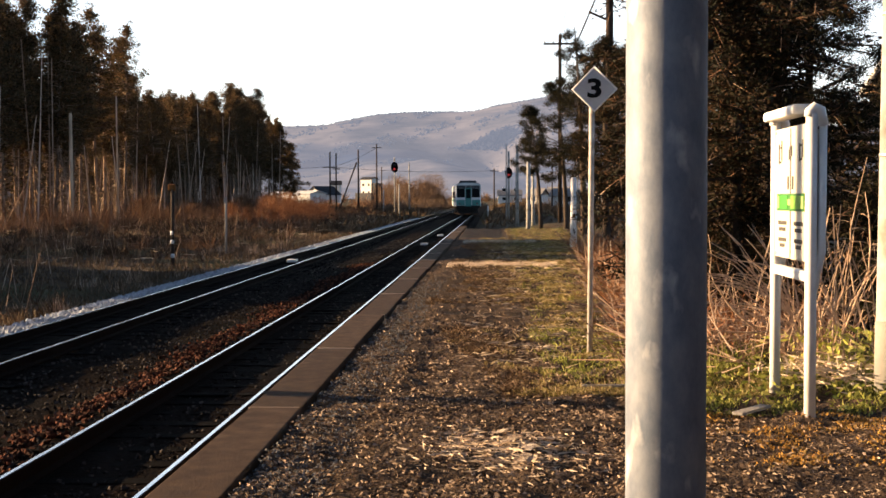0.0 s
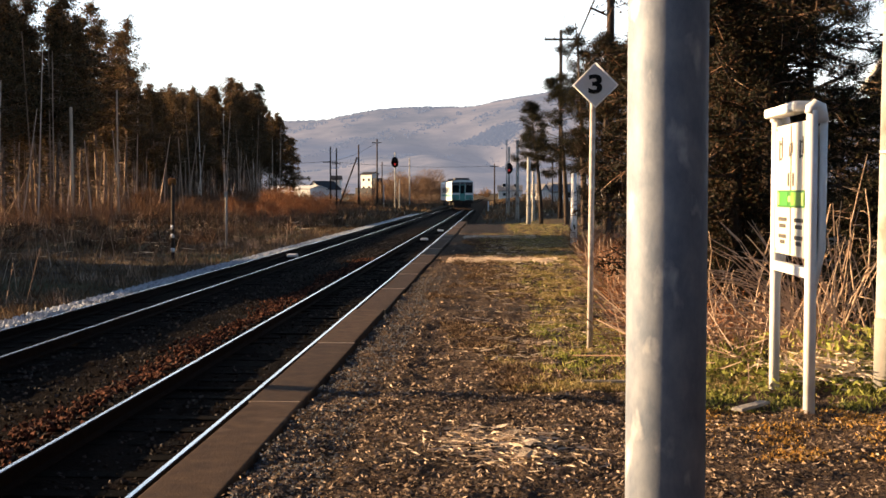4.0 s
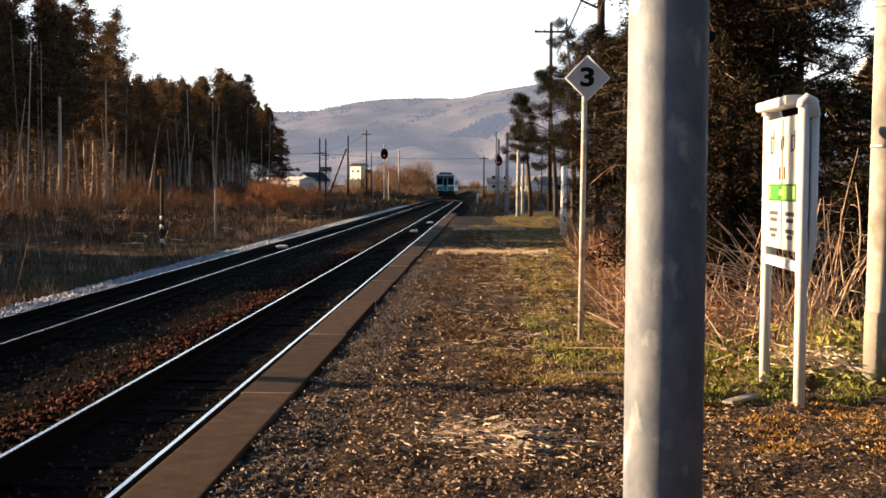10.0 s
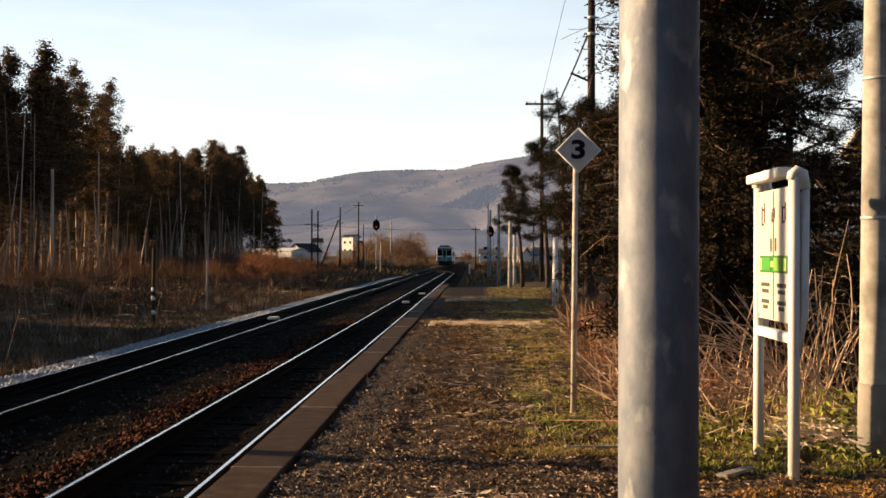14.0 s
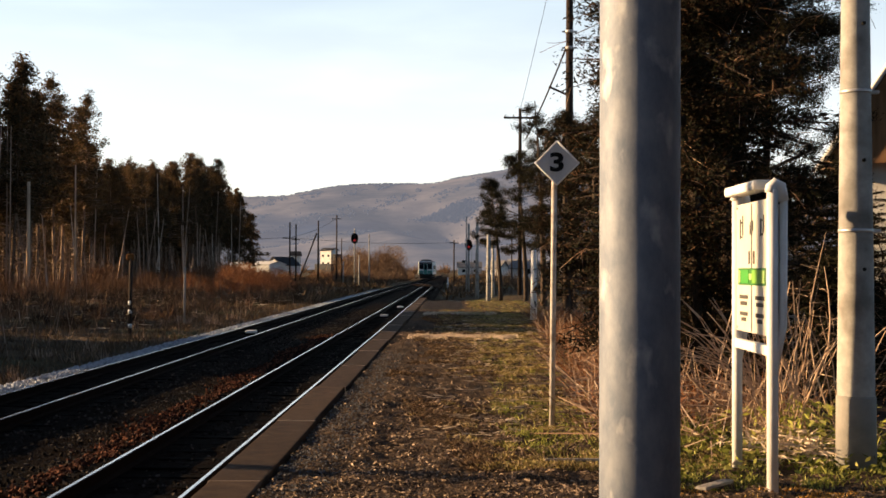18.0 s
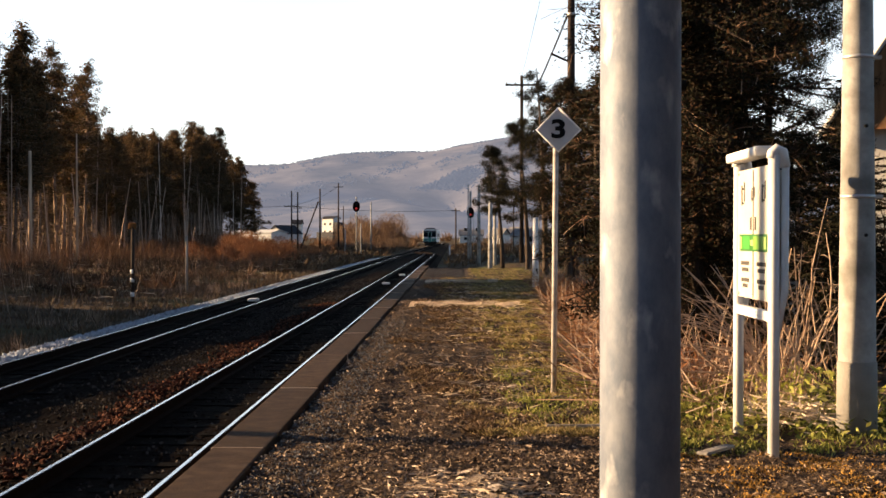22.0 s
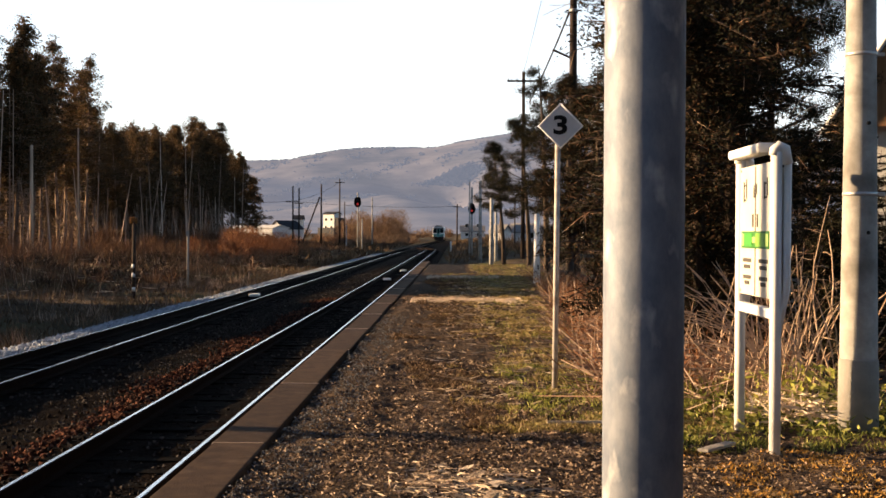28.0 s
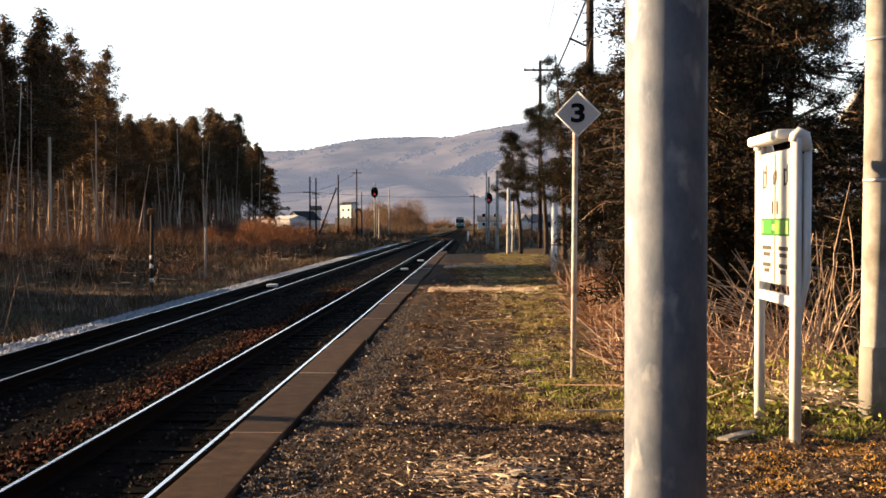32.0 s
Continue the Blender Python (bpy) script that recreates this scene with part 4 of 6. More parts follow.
def gable_house(name, m, w, d, wall, ridge, walls, roof, label, windows=2, storeys=1, along="x"):
    """A house with a gable roof; its ridge runs along x or y."""
    ob = thing(name, m, label, "house", "houses")
    part("wall", boxed(-w / 2, w / 2, -d / 2, d / 2, -0.3, wall, bevel=0.03), walls, ob)
    bm = bmesh.new()
    o = 0.35
    if along == "x":
        sec = [(-d / 2 - o, wall - 0.15), (0, ridge), (d / 2 + o, wall - 0.15)]
        rows = [[bm.verts.new((xx, yy, zz)) for yy, zz in sec] for xx in (-w / 2 - o, w / 2 + o)]
        gab = [[(s * (w / 2 - 0.05), yy * (d / 2) / (d / 2 + o), zz - 0.12 if i == 1 else wall) for i, (yy, zz) in enumerate(sec)] for s in (-1, 1)]
    else:
        sec = [(-w / 2 - o, wall - 0.15), (0, ridge), (w / 2 + o, wall - 0.15)]
        rows = [[bm.verts.new((xx, yy, zz)) for xx, zz in sec] for yy in (-d / 2 - o, d / 2 + o)]
        gab = [[(xx * (w / 2) / (w / 2 + o), s * (d / 2 - 0.05), zz - 0.12 if i == 1 else wall) for i, (xx, zz) in enumerate(sec)] for s in (-1, 1)]
    for k in (0, 1):
        bm.faces.new((rows[0][k], rows[0][k + 1], rows[1][k + 1], rows[1][k]))
    bmesh.ops.recalc_face_normals(bm, faces=bm.faces[:])
    bmesh.ops.solidify(bm, geom=bm.faces[:], thickness=0.14)
    part("roof", bm, roof, ob)
    for tri in gab:
        gb = bmesh.new()
        f = gb.faces.new([gb.verts.new(v) for v in tri])
        bmesh.ops.solidify(gb, geom=[f], thickness=0.08)
        part("gable", gb, walls, ob)
    for s in range(storeys):
        for k in range(windows):
            u = (k + 0.5) / windows * w - w / 2
            z0 = 0.9 + s * 2.7
            win = part("window", boxed(u - 0.55, u + 0.55, -d / 2 - 0.05, -d / 2 + 0.02, z0, z0 + 1.05, bevel=0.01), M_WHITE, ob, "white window frame")
            part("pane", boxed(u - 0.47, u + 0.47, -d / 2 - 0.065, -d / 2 - 0.045, z0 + 0.08, z0 + 0.97), M_GLASS, win)
    return ob


M_ROOFG = material("pale_grey_roof", (0.16, 0.15, 0.145), (0.26, 0.245, 0.235), 3, 0.8, bump=0.1)
gable_house("house", pose(-58, 380, -1.0, 0, 0, -28), 15, 8, 3.7, 4.5, M_HOUSEW, M_HOUSEW, "long low white building behind the wood", 4)
gable_house("house", pose(-51.6, 390, -1.0, 0, 0, -38), 6.6, 8, 3.4, 5.9, M_HOUSEW, M_ROOFD, "white gabled house with a dark roof", 2, 1, "y")
tall_house = gable_house("house", pose(-43.3, 450, -1.0, 0, 0, -36), 5.0, 3.6, 8.9, 9.6, M_HOUSEW, M_ROOFD, "tall white house with small dark windows and a dark lean-to", 2, 3)
part("lean_to", boxed(-3.0, 4.6, -4.2, -1.9, -0.3, 4.0, bevel=0.05), M_ROOFD, tall_house, "dark lean-to before the white wall")
part("side_wing", boxed(2.6, 4.2, -1.6, 1.6, -0.3, 7.4, bevel=0.05), M_ROOFD, tall_house, "dark side wing")
gable_house("house", pose(-57.5, 470, -1.0), 3.4, 4, 7.2, 8.6, M_HOUSEW, M_ROOFD, "narrow white two-storey house", 1, 2)
gable_house("house", pose(5.0, 390, -0.6), 7, 7, 2.6, 4.2, M_HOUSEW, M_ROOFG, "distant white house near the line", 2, 2)
for hx, hy, w, d, wall in ((17.0, 330, 6, 5, 3.0), (24.0, 300, 7, 6, 2.6), (9.0, 260, 3.2, 3, 2.2), (31.0, 280, 8, 6, 3.4)):
    gable_house("house", pose(hx, hy, -0.5, 0, 0, -38), w, d, wall, wall + 1.4, M_HOUSEW, M_ROOFG, "small distant white house among bare trees", 1)
gable_house("house", pose(12.5, 300, -0.4), 8, 7, 2.4, 3.6, M_HOUSEW, M_ROOFG, "distant white house behind the posts", 2)
gable_house("house", pose(11.5, 190, -0.4, 0, 0, -15), 5, 5, 2.0, 3.0, M_HOUSEW, M_ROOFG, "small pale shed behind the posts", 1)


def near_house():
    """The house beyond the nameboard: brown gable over white siding boards."""
    ob = thing("house", pose(9.6, 23.29, -0.5, 0, 0, -22), "house with a brown gable and white lap siding behind the trees", "house", "houses")
    w, wall, ridge = 4.4, 3.95, 7.4
    part("wall", boxed(-w / 2, w / 2, -2.5, 2.5, -0.2, wall), M_HOUSEW, ob, "white wall")
    for k in range(12):
        z = 0.1 + k * 0.25
        part("siding_board", boxed(-w / 2, w / 2, -2.535, -2.503, z, z + 0.235, bevel=0.004), M_HOUSEW, ob)
    gb = bmesh.new()
    f = gb.faces.new([gb.verts.new(v) for v in ((-w / 2 - 0.32, -2.82, wall - 0.4), (w / 2 + 0.32, -2.82, wall - 0.4), (0, -2.82, ridge - 0.15))])
    bmesh.ops.solidify(gb, geom=[f], thickness=0.1)
    part("gable", gb, M_GABLE, ob, "brown boarded gable")
    for s in (-1, 1):
        rb = bmesh.new()
        v = [rb.verts.new(c) for c in ((s * (w / 2 + 0.45), -2.9, wall - 0.5), (0, -2.9, ridge), (0, 2.9, ridge), (s * (w / 2 + 0.45), 2.9, wall - 0.5))]
        f = rb.faces.new(v if s > 0 else v[::-1])
        bmesh.ops.solidify(rb, geom=[f], thickness=0.12)
        part("roof_slope", rb, M_ROOFD, ob, "dark sheet-metal roof slope")
        eb = tubed([(s * (w / 2 + 0.45), -2.93, wall - 0.52), (0, -2.93, ridge - 0.02)], 0.045, 6)
        part("bargeboard", eb, M_WHITE, ob, "white bargeboard")
    win = part("window", boxed(-0.9, 0.5, -2.58, -2.48, 1.0, 2.2, bevel=0.02), M_ROOFD, ob, "dark window frame")
    part("pane", boxed(-0.82, 0.42, -2.60, -2.57, 1.08, 2.12), M_GLASS, win)
    return ob


near_house()

fence = thing("garden_fence", pose(4.08, 14.6, -0.1), "short grey-white board fence behind dry stalks", "fence")
for u in (-0.28, 0.28):
    part("post", boxed(u - 0.04, u + 0.04, -0.03, 0.05, -0.3, 0.95, bevel=0.01), M_GREYWOOD, fence)
for z in (0.25, 0.52, 0.79):
    part("board", boxed(-0.36, 0.36, -0.055, -0.033, z, z + 0.16, bevel=0.005), M_GREYWOOD, fence)


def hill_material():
    # blue stain stands for shaded folds, emission for haze in the air
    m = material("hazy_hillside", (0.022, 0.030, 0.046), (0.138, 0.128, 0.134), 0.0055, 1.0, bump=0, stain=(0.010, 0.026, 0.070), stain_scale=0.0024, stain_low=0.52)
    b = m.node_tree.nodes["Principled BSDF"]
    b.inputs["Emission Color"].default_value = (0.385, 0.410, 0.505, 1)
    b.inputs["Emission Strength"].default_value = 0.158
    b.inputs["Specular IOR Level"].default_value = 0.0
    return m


RIDGE = [(-4200, 90), (-2500, 130), (-1400, 165), (-900, 190), (-590, 203), (-480, 203), (-410, 217), (-350, 231), (-250, 240), (-100, 241), (-60, 238), (10, 258),
         (120, 276), (260, 300), (400, 285), (600, 235), (1000, 190), (2200, 150), (4200, 110)]


def hill_height(x, y):
    line = np.linspace(-4300, 4300, 861)
    crest = np.interp(line, [r[0] for r in RIDGE], [r[1] for r in RIDGE])
    soft = np.convolve(np.pad(crest, 20, "edge"), np.ones(41) / 41, "valid")
    near = np.convolve(np.pad(crest, 3, "edge"), np.ones(7) / 7, "valid")
    k = np.clip((y - 3350) / 250, 0, 1) ** 2
    top = np.interp(x, line, near) * k + np.interp(x, line, soft) * (1 - k)
    t = np.clip((y - 1700) / 1900, 0, 1)
    fold = 0.5 + 0.5 * ripple(x, y * 0.6, 620, 41)
    fold2 = 0.5 + 0.5 * ripple(x, y * 0.5, 210, 42)
    body = t ** 1.15
    dent = (0.32 * fold + 0.07 * fold2) * np.sin(np.pi * np.clip(t, 0, 1)) ** 1.2
    z = top * (body - dent * (1 - 0.3 * t))
    # a side valley whose western wall lies in shade
    valley = np.exp(-((x + 20 - 0.25 * (y - 2860)) / 85) ** 2) * np.exp(-((y - 2860) / 190) ** 2)
    z = z - 40 * valley
    return np.where(y > 3600, top * np.clip(1 - (y - 3600) / 900, 0, 1) - 1, np.maximum(z, -6))


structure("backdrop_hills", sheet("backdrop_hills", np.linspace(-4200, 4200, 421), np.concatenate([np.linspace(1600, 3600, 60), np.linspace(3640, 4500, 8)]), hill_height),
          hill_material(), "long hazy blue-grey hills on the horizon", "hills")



def hill_woods():
    """Hillside woods: a blue patch standing for valley shade, scattered groves, and crest trees."""
    r = np.random.RandomState(19)
    # dense blue trees drawn where the valley's shade would lie
    u, w = r.normal(0, 1, 5200), r.normal(0, 1, 5200)
    x = -6 + 27 * u
    y = 3050 + 0.35 * (x + 6) + 17 * w * (1 + 0.35 * u.clip(-1.6, 1.6)) + 9 * ripple(x, w * 30, 30, 63)
    gx, gy = r.uniform(-760, 620, 26000), r.uniform(2500, 3590, 26000)
    keep = ripple(gx, gy * 0.55, 190, 61) + 0.6 * ripple(gx, gy, 60, 62) + r.normal(0, 0.15, len(gx)) > 0.55
    cx = r.uniform(-800, 700, 700)
    x, y = np.concatenate([x, gx[keep], cx]), np.concatenate([y, gy[keep], 3590 + r.normal(0, 5, 700)])
    size = r.uniform(1.6, 3.6, len(x))
    # haze is put into the woods as blue emission
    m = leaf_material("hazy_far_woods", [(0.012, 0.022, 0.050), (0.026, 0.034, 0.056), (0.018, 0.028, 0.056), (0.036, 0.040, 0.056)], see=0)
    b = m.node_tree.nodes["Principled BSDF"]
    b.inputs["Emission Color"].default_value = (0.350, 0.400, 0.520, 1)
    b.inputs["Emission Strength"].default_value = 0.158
    stuff("far_woods", pebbles("far_woods", np.stack([x, y, hill_height(x, y) + size * 0.3], 1), size, r), m, "blue hillside woods, haze and a patch of valley shade in their colour", "woods")


hill_woods()

rs = np.random.RandomState(21)


def shrub_belt(n, x0, x1, y0, y1, tall, size, mat, label, seed, each=34, base=-1.1):
    """Leafless bushes: fans of twigs that fork from each bush's foot."""
    m = n // each
    cy, cx = rs.uniform(y0, y1, m), rs.uniform(x0, x1, m)
    big = tall * np.clip(0.45 + 0.8 * ripple(cx, cy, 11, seed) + rs.normal(0, 0.22, m), 0.12, 1.3)
    cx, cy, big = np.repeat(cx, each), np.repeat(cy, each), np.repeat(big, each)
    k = len(cx)
    a, out = rs.uniform(0, 6.28, k), rs.rand(k) ** 0.7
    h = big * rs.uniform(0.3, 1.0, k) * (1 - 0.35 * out)
    lift = rs.rand(k) ** 1.5 * 0.5
    foot = np.stack([cx + np.cos(a) * out * big * 0.30 * (0.2 + lift), cy + np.sin(a) * out * big * 0.30 * (0.2 + lift), base + lift * h], 1)
    way = np.stack([np.cos(a) * out * big * 0.62 + rs.normal(0, 0.08, k), np.sin(a) * out * big * 0.62 + rs.normal(0, 0.08, k), h * (1 - lift)], 1)
    return stuff("bare_shrubs", blades("bare_shrubs", foot, way, size * rs.uniform(0.4, 1.2, k), rs, 0.25), mat, label, "shrubs")


def thicket(m, each, x0, x1, y0, y1, tall, wide, mat, label, seed, twig=0.5, thick=0.03, base=-1.1):
    """Leafless bushes as rounded clouds of short upward twigs."""
    cx, cy = rs.uniform(x0, x1, m), rs.uniform(y0, y1, m)
    big = tall * np.clip(0.62 + 0.5 * ripple(cx, cy, 14, seed) + rs.normal(0, 0.16, m), 0.2, 1.15)
    cx, cy, big = np.repeat(cx, each), np.repeat(cy, each), np.repeat(big, each)
    k = len(cx)
    a, out, u = rs.uniform(0, 6.28, k), rs.rand(k) ** 0.5, rs.rand(k) ** 0.8
    round_off = np.sqrt(np.clip(1 - (u * 0.95) ** 2, 0, 1))
    foot = np.stack([cx + np.cos(a) * out * round_off * wide * big, cy + np.sin(a) * out * round_off * wide * big, base + u * big], 1)
    ln = twig * rs.uniform(0.4, 1.2, k)
    way = np.stack([(np.cos(a) * out * 0.7 + rs.normal(0, 0.3, k)) * ln, (np.sin(a) * out * 0.7 + rs.normal(0, 0.3, k)) * ln, rs.uniform(0.3, 1.0, k) * ln], 1)
    return stuff("bare_shrubs", blades("bare_shrubs", foot, way, thick * rs.uniform(0.4, 1.2, k), rs, 0.25), mat, label, "shrubs")


M_SAPLING = leaf_material("pale_sapling_bark", [(0.20, 0.12, 0.08), (0.50, 0.36, 0.27), (0.28, 0.17, 0.115), (0.74, 0.60, 0.48)], see=0)
M_RUSTBUSH = leaf_material("dull_rust_shrub", [(0.065, 0.034, 0.020), (0.18, 0.094, 0.052), (0.11, 0.057, 0.033), (0.26, 0.16, 0.095)], see=0.2)
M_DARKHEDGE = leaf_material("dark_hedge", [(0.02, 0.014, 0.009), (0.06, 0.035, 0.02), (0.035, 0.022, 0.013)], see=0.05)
thicket(64, 700, -35, -15, 350, 430, 8.4, 0.42, M_FARBUSH, "brown leafless shrubs beside the far line", 2, 1.5, 0.07)
shrub_belt(7000, -24, -9, 240, 330, 3.2, 0.07, M_FARBUSH, "low brown scrub beside the far line", 3, 50)
shrub_belt(16000, -330, 280, 520, 900, 8, 0.35, M_FARBUSH, "low brown woods at the foot of the hills", 4, 50)
shrub_belt(9000, -66, -24, 300, 345, 3.4, 0.10, M_RUSTBUSH, "brown leafless hedge before the far houses", 6, 50)
shrub_belt(16000, 4, 40, 120, 300, 2.6, 0.03, M_FARBUSH, "brown scrub behind the posts", 5, 50, -0.5)

# ---- trees ----


def pine(name, height, clear, spread_r, n_limb, n_tuft, seed, mat, tuft, lean=0.0, label="", trunk_r=0.16, tip=0.25, category="tree", group="", droop=0.1, ends=0.08, long=1.6, inner=0, thin=0.9, rag=0.45, slim=2.6, dead=0, twigs=0, clump=0, puff=0.1, dome=False, bark=None, low=0):
    """A conifer: tapered trunk, limbs, and a crown of many small needle sprays along them."""
    r = np.random.RandomState(seed)
    ob = thing(name, pose(0, 0, 0), label, category, group)
    bend = r.normal(0, 0.02, 2)

    def axis(h):
        return np.stack([lean * np.clip(h / height, 0, 1) ** 1.5 * height + bend[0] * h * np.sin(h / 3), bend[1] * h * np.cos(h / 4), h], -1)

    hs = np.linspace(-0.3, height, 9)
    bm = tubed([tuple(p) for p in axis(hs)], [trunk_r * (1 - 0.88 * max(h, 0) / height) for h in hs], 9)
    bark = bark or M_BARK
    part("trunk", bm, bark, ob)
    h = clear + (height - clear) * r.rand(n_limb) ** thin
    u = (h - clear) / (height - clear)
    reach = spread_r * ((1 - u) ** 0.85 * (0.55 + 0.45 * np.clip(u * 5, 0, 1)) + tip * 0.3) * r.uniform(rag, 1.6 - rag, n_limb)
    if dome:
        reach = spread_r * (0.14 + 0.86 * np.sin(np.pi * np.clip(0.30 + 0.69 * u, 0, 1)) ** 1.2) * r.uniform(rag, 1.5 - rag, n_limb)
    a = r.uniform(0, 2 * math.pi, n_limb)
    p0 = axis(h)
    rise = r.uniform(-droop - 0.15, 0.30, n_limb)
    p1 = p0 + np.stack([np.cos(a) * reach, np.sin(a) * reach, reach * rise], 1)
    tagged(part("branchwork", sticks("branchwork", p0, p1, 0.012 + trunk_r * 0.20 * (1 - u), np.full(n_limb, 0.006)), bark, ob), kind="stuff")
    if dead:
        hd = height * r.uniform(0.10, 0.72, dead)
        ad, rd = r.uniform(0, 6.28, dead), spread_r * r.uniform(0.15, 0.62, dead)
        q0 = axis(hd)
        q1 = q0 + np.stack([np.cos(ad) * rd, np.sin(ad) * rd, rd * r.uniform(-0.5, 0.35, dead)], 1)
        tagged(part("deadwood", sticks("deadwood", q0, q1, np.full(dead, 0.026), np.full(dead, 0.009)), M_BARK, ob, "bare dead brown branches"), kind="stuff")
    if twigs:
        j = r.randint(0, n_limb, twigs)
        q0 = p0[j] + (p1[j] - p0[j]) * r.uniform(0.3, 1.0, twigs)[:, None]
        run, sag = r.normal(0, 1, (twigs, 3)) * np.array([0.15, 0.15, 0.10]), r.normal(0, 0.07, (twigs, 3)) - np.array([0, 0, 0.04])
        arc = [q0 + run * k / 3 + sag * (k / 3) ** 2 for k in range(4)]
        tagged(part("twigwork", sticks("twigwork", np.concatenate(arc[:3]), np.concatenate(arc[1:]), np.full(3 * twigs, 0.0045), np.full(3 * twigs, 0.0035)), M_YEWTWIG, ob, "thin curved brown twigs"), kind="stuff")
    i = r.randint(0, n_limb, n_tuft)
    t = ends + (1.05 - ends) * r.rand(n_tuft) ** 0.7
    c = p0[i] + (p1[i] - p0[i]) * t[:, None] + r.normal(0, 1, (n_tuft, 3)) * (tuft * np.array([0.75, 0.75, 0.45]))
    if clump:
        knot, pick = r.rand(n_limb, clump), r.randint(0, clump, n_tuft)
        t = (ends + (1.05 - ends) * knot ** 0.7)[i, pick]
        c = p0[i] + (p1[i] - p0[i]) * t[:, None] + r.normal(0, puff * 0.6, (n_limb, clump, 3))[i, pick] + r.normal(0, 1, (n_tuft, 3)) * (puff * np.array([0.8, 0.8, 0.5]))
    wide = tuft * r.uniform(0.5, 1.25, n_tuft)
    if inner:
        j = r.randint(0, n_limb, inner)
        c = np.concatenate([c, p0[j] + (p1[j] - p0[j]) * (0.65 * r.rand(inner))[:, None] + r.normal(0, 0.12, (inner, 3))])
        wide = np.concatenate([wide, r.uniform(0.016, 0.028, inner)])
    if low:
        j = r.randint(0, dead, low)
        c = np.concatenate([c, q0[j] + (q1[j] - q0[j]) * r.rand(low)[:, None] + r.normal(0, 0.16, (low, 3))])
        wide = np.concatenate([wide, r.uniform(0.06, 0.15, low)])
    part("crown", sprays("crown", c, wide, r, 0.35, long, slim), mat, ob, "dark crown of needle sprays")
    return ob


def far_pine(seed, height, clear, spread_r, tuft=0.25):
    return pine("pine_tree", height, clear, spread_r, 84, 11000, seed, M_NEEDLE, 0.12, 0.0, "tall dark pine with a bare lower trunk and dead branches", 0.15, 0.10, group="pine wood", thin=1.0, rag=0.2, dead=170, clump=3, puff=0.28, dome=True, low=700)


KINDS = [far_pine(40, 17, 6.6, 2.5), far_pine(41, 15.5, 5.8, 2.3), far_pine(42, 18, 7.6, 2.6), far_pine(43, 14, 5.2, 2.2), far_pine(44, 16, 5.4, 2.4)]
TALL = [17, 15.5, 18, 14, 16]
# heights of the wood's front, along the line
FRONT = [(88, 19.6), (99, 19.2), (107, 19.2), (113, 18.6), (118, 19.6), (122, 19.0), (127, 17.8), (132, 16.2), (138, 15.0), (145, 13.2), (150, 13.6), (163, 16.0), (175, 15.0), (187, 18.2), (197, 19.4), (209, 18.8), (219, 16.6), (226, 14.6)]
def sun_gap(x, y):
    """Where trees are left out so that the low sun reaches the turnout."""
    return abs(y - (167.0 - 0.176 * (x + 3.0))) < 7.5


rs = np.random.RandomState(31)
used = set()
for row, xx in enumerate((-37.5, -41, -45.5, -50, -56)):
    yy = 90.0 + rs.uniform(0, 3)
    while yy < 225:
        # further rows thinned to let the sun through on to the bushes
        if sun_gap(xx, yy) or (row > 2 and yy < 152) or (row > 0 and 115 < yy < 129):
            yy += 1.5
            continue
        k = rs.randint(0, len(KINDS))
        want = float(np.interp(yy, [f[0] for f in FRONT], [f[1] for f in FRONT])) * rs.uniform(0.87, 1.03) * (1.0 if row < 2 else 0.97) + (0.3 if row > 3 else 0)
        s = want / TALL[k]
        m = pose(xx + rs.normal(0, 0.8), yy, -1.05, rs.normal(0, 1.2), rs.normal(0, 1.2), rs.uniform(0, 360)) @ Matrix.Diagonal((s * rs.uniform(0.85, 1.1),) * 2 + (s, 1))
        if k not in used:
            used.add(k)
            KINDS[k].matrix_basis = m
        else:
            ob = copy_thing(KINDS[k], m)
            ob.matrix_basis = m
        yy += rs.uniform(2.0, 3.9) * (0.85 if yy < 130 else 1.0) * (0.78 if row == 0 else 1.0)

end_tree = pine("spruce_tree", 15.0, 3.2, 4.4, 120, 15000, 57, M_NEEDLE, 0.17, 0.0, "dark spruce with layered branches at the wood's end", 0.2, 0.1, group="pine wood", droop=0.2, clump=4, puff=0.28)
place(end_tree, pose(-37.2, 224, -1.0, 0, 0, 40))
end_two = pine("spruce_tree", 12.0, 3.0, 4.0, 90, 11000, 58, M_NEEDLE, 0.17, 0.0, "dark spruce with layered branches at the wood's end", 0.18, 0.1, group="pine wood", droop=0.2, clump=4, puff=0.28)
place(end_two, pose(-36.4, 230, -1.0, 0, 0, 10))

# trees out of the way to the west, whose shade lies across the platform
for sx, sy, hh, sd in ((-24, 35.2, 9.5, 61), (-25, 41.4, 9.0, 62), (-23, 31.7, 7.6, 63), (-26, 38.8, 9.5, 64)):
    t = pine("pine_tree", hh, 0.5, 3.8, 150, 6000, sd, M_NEEDLE, 0.42, 0.0, "broad dark pine standing alone in the field", 0.16, 0.3, group="field pines")
    place(t, pose(sx, sy, -1.05))

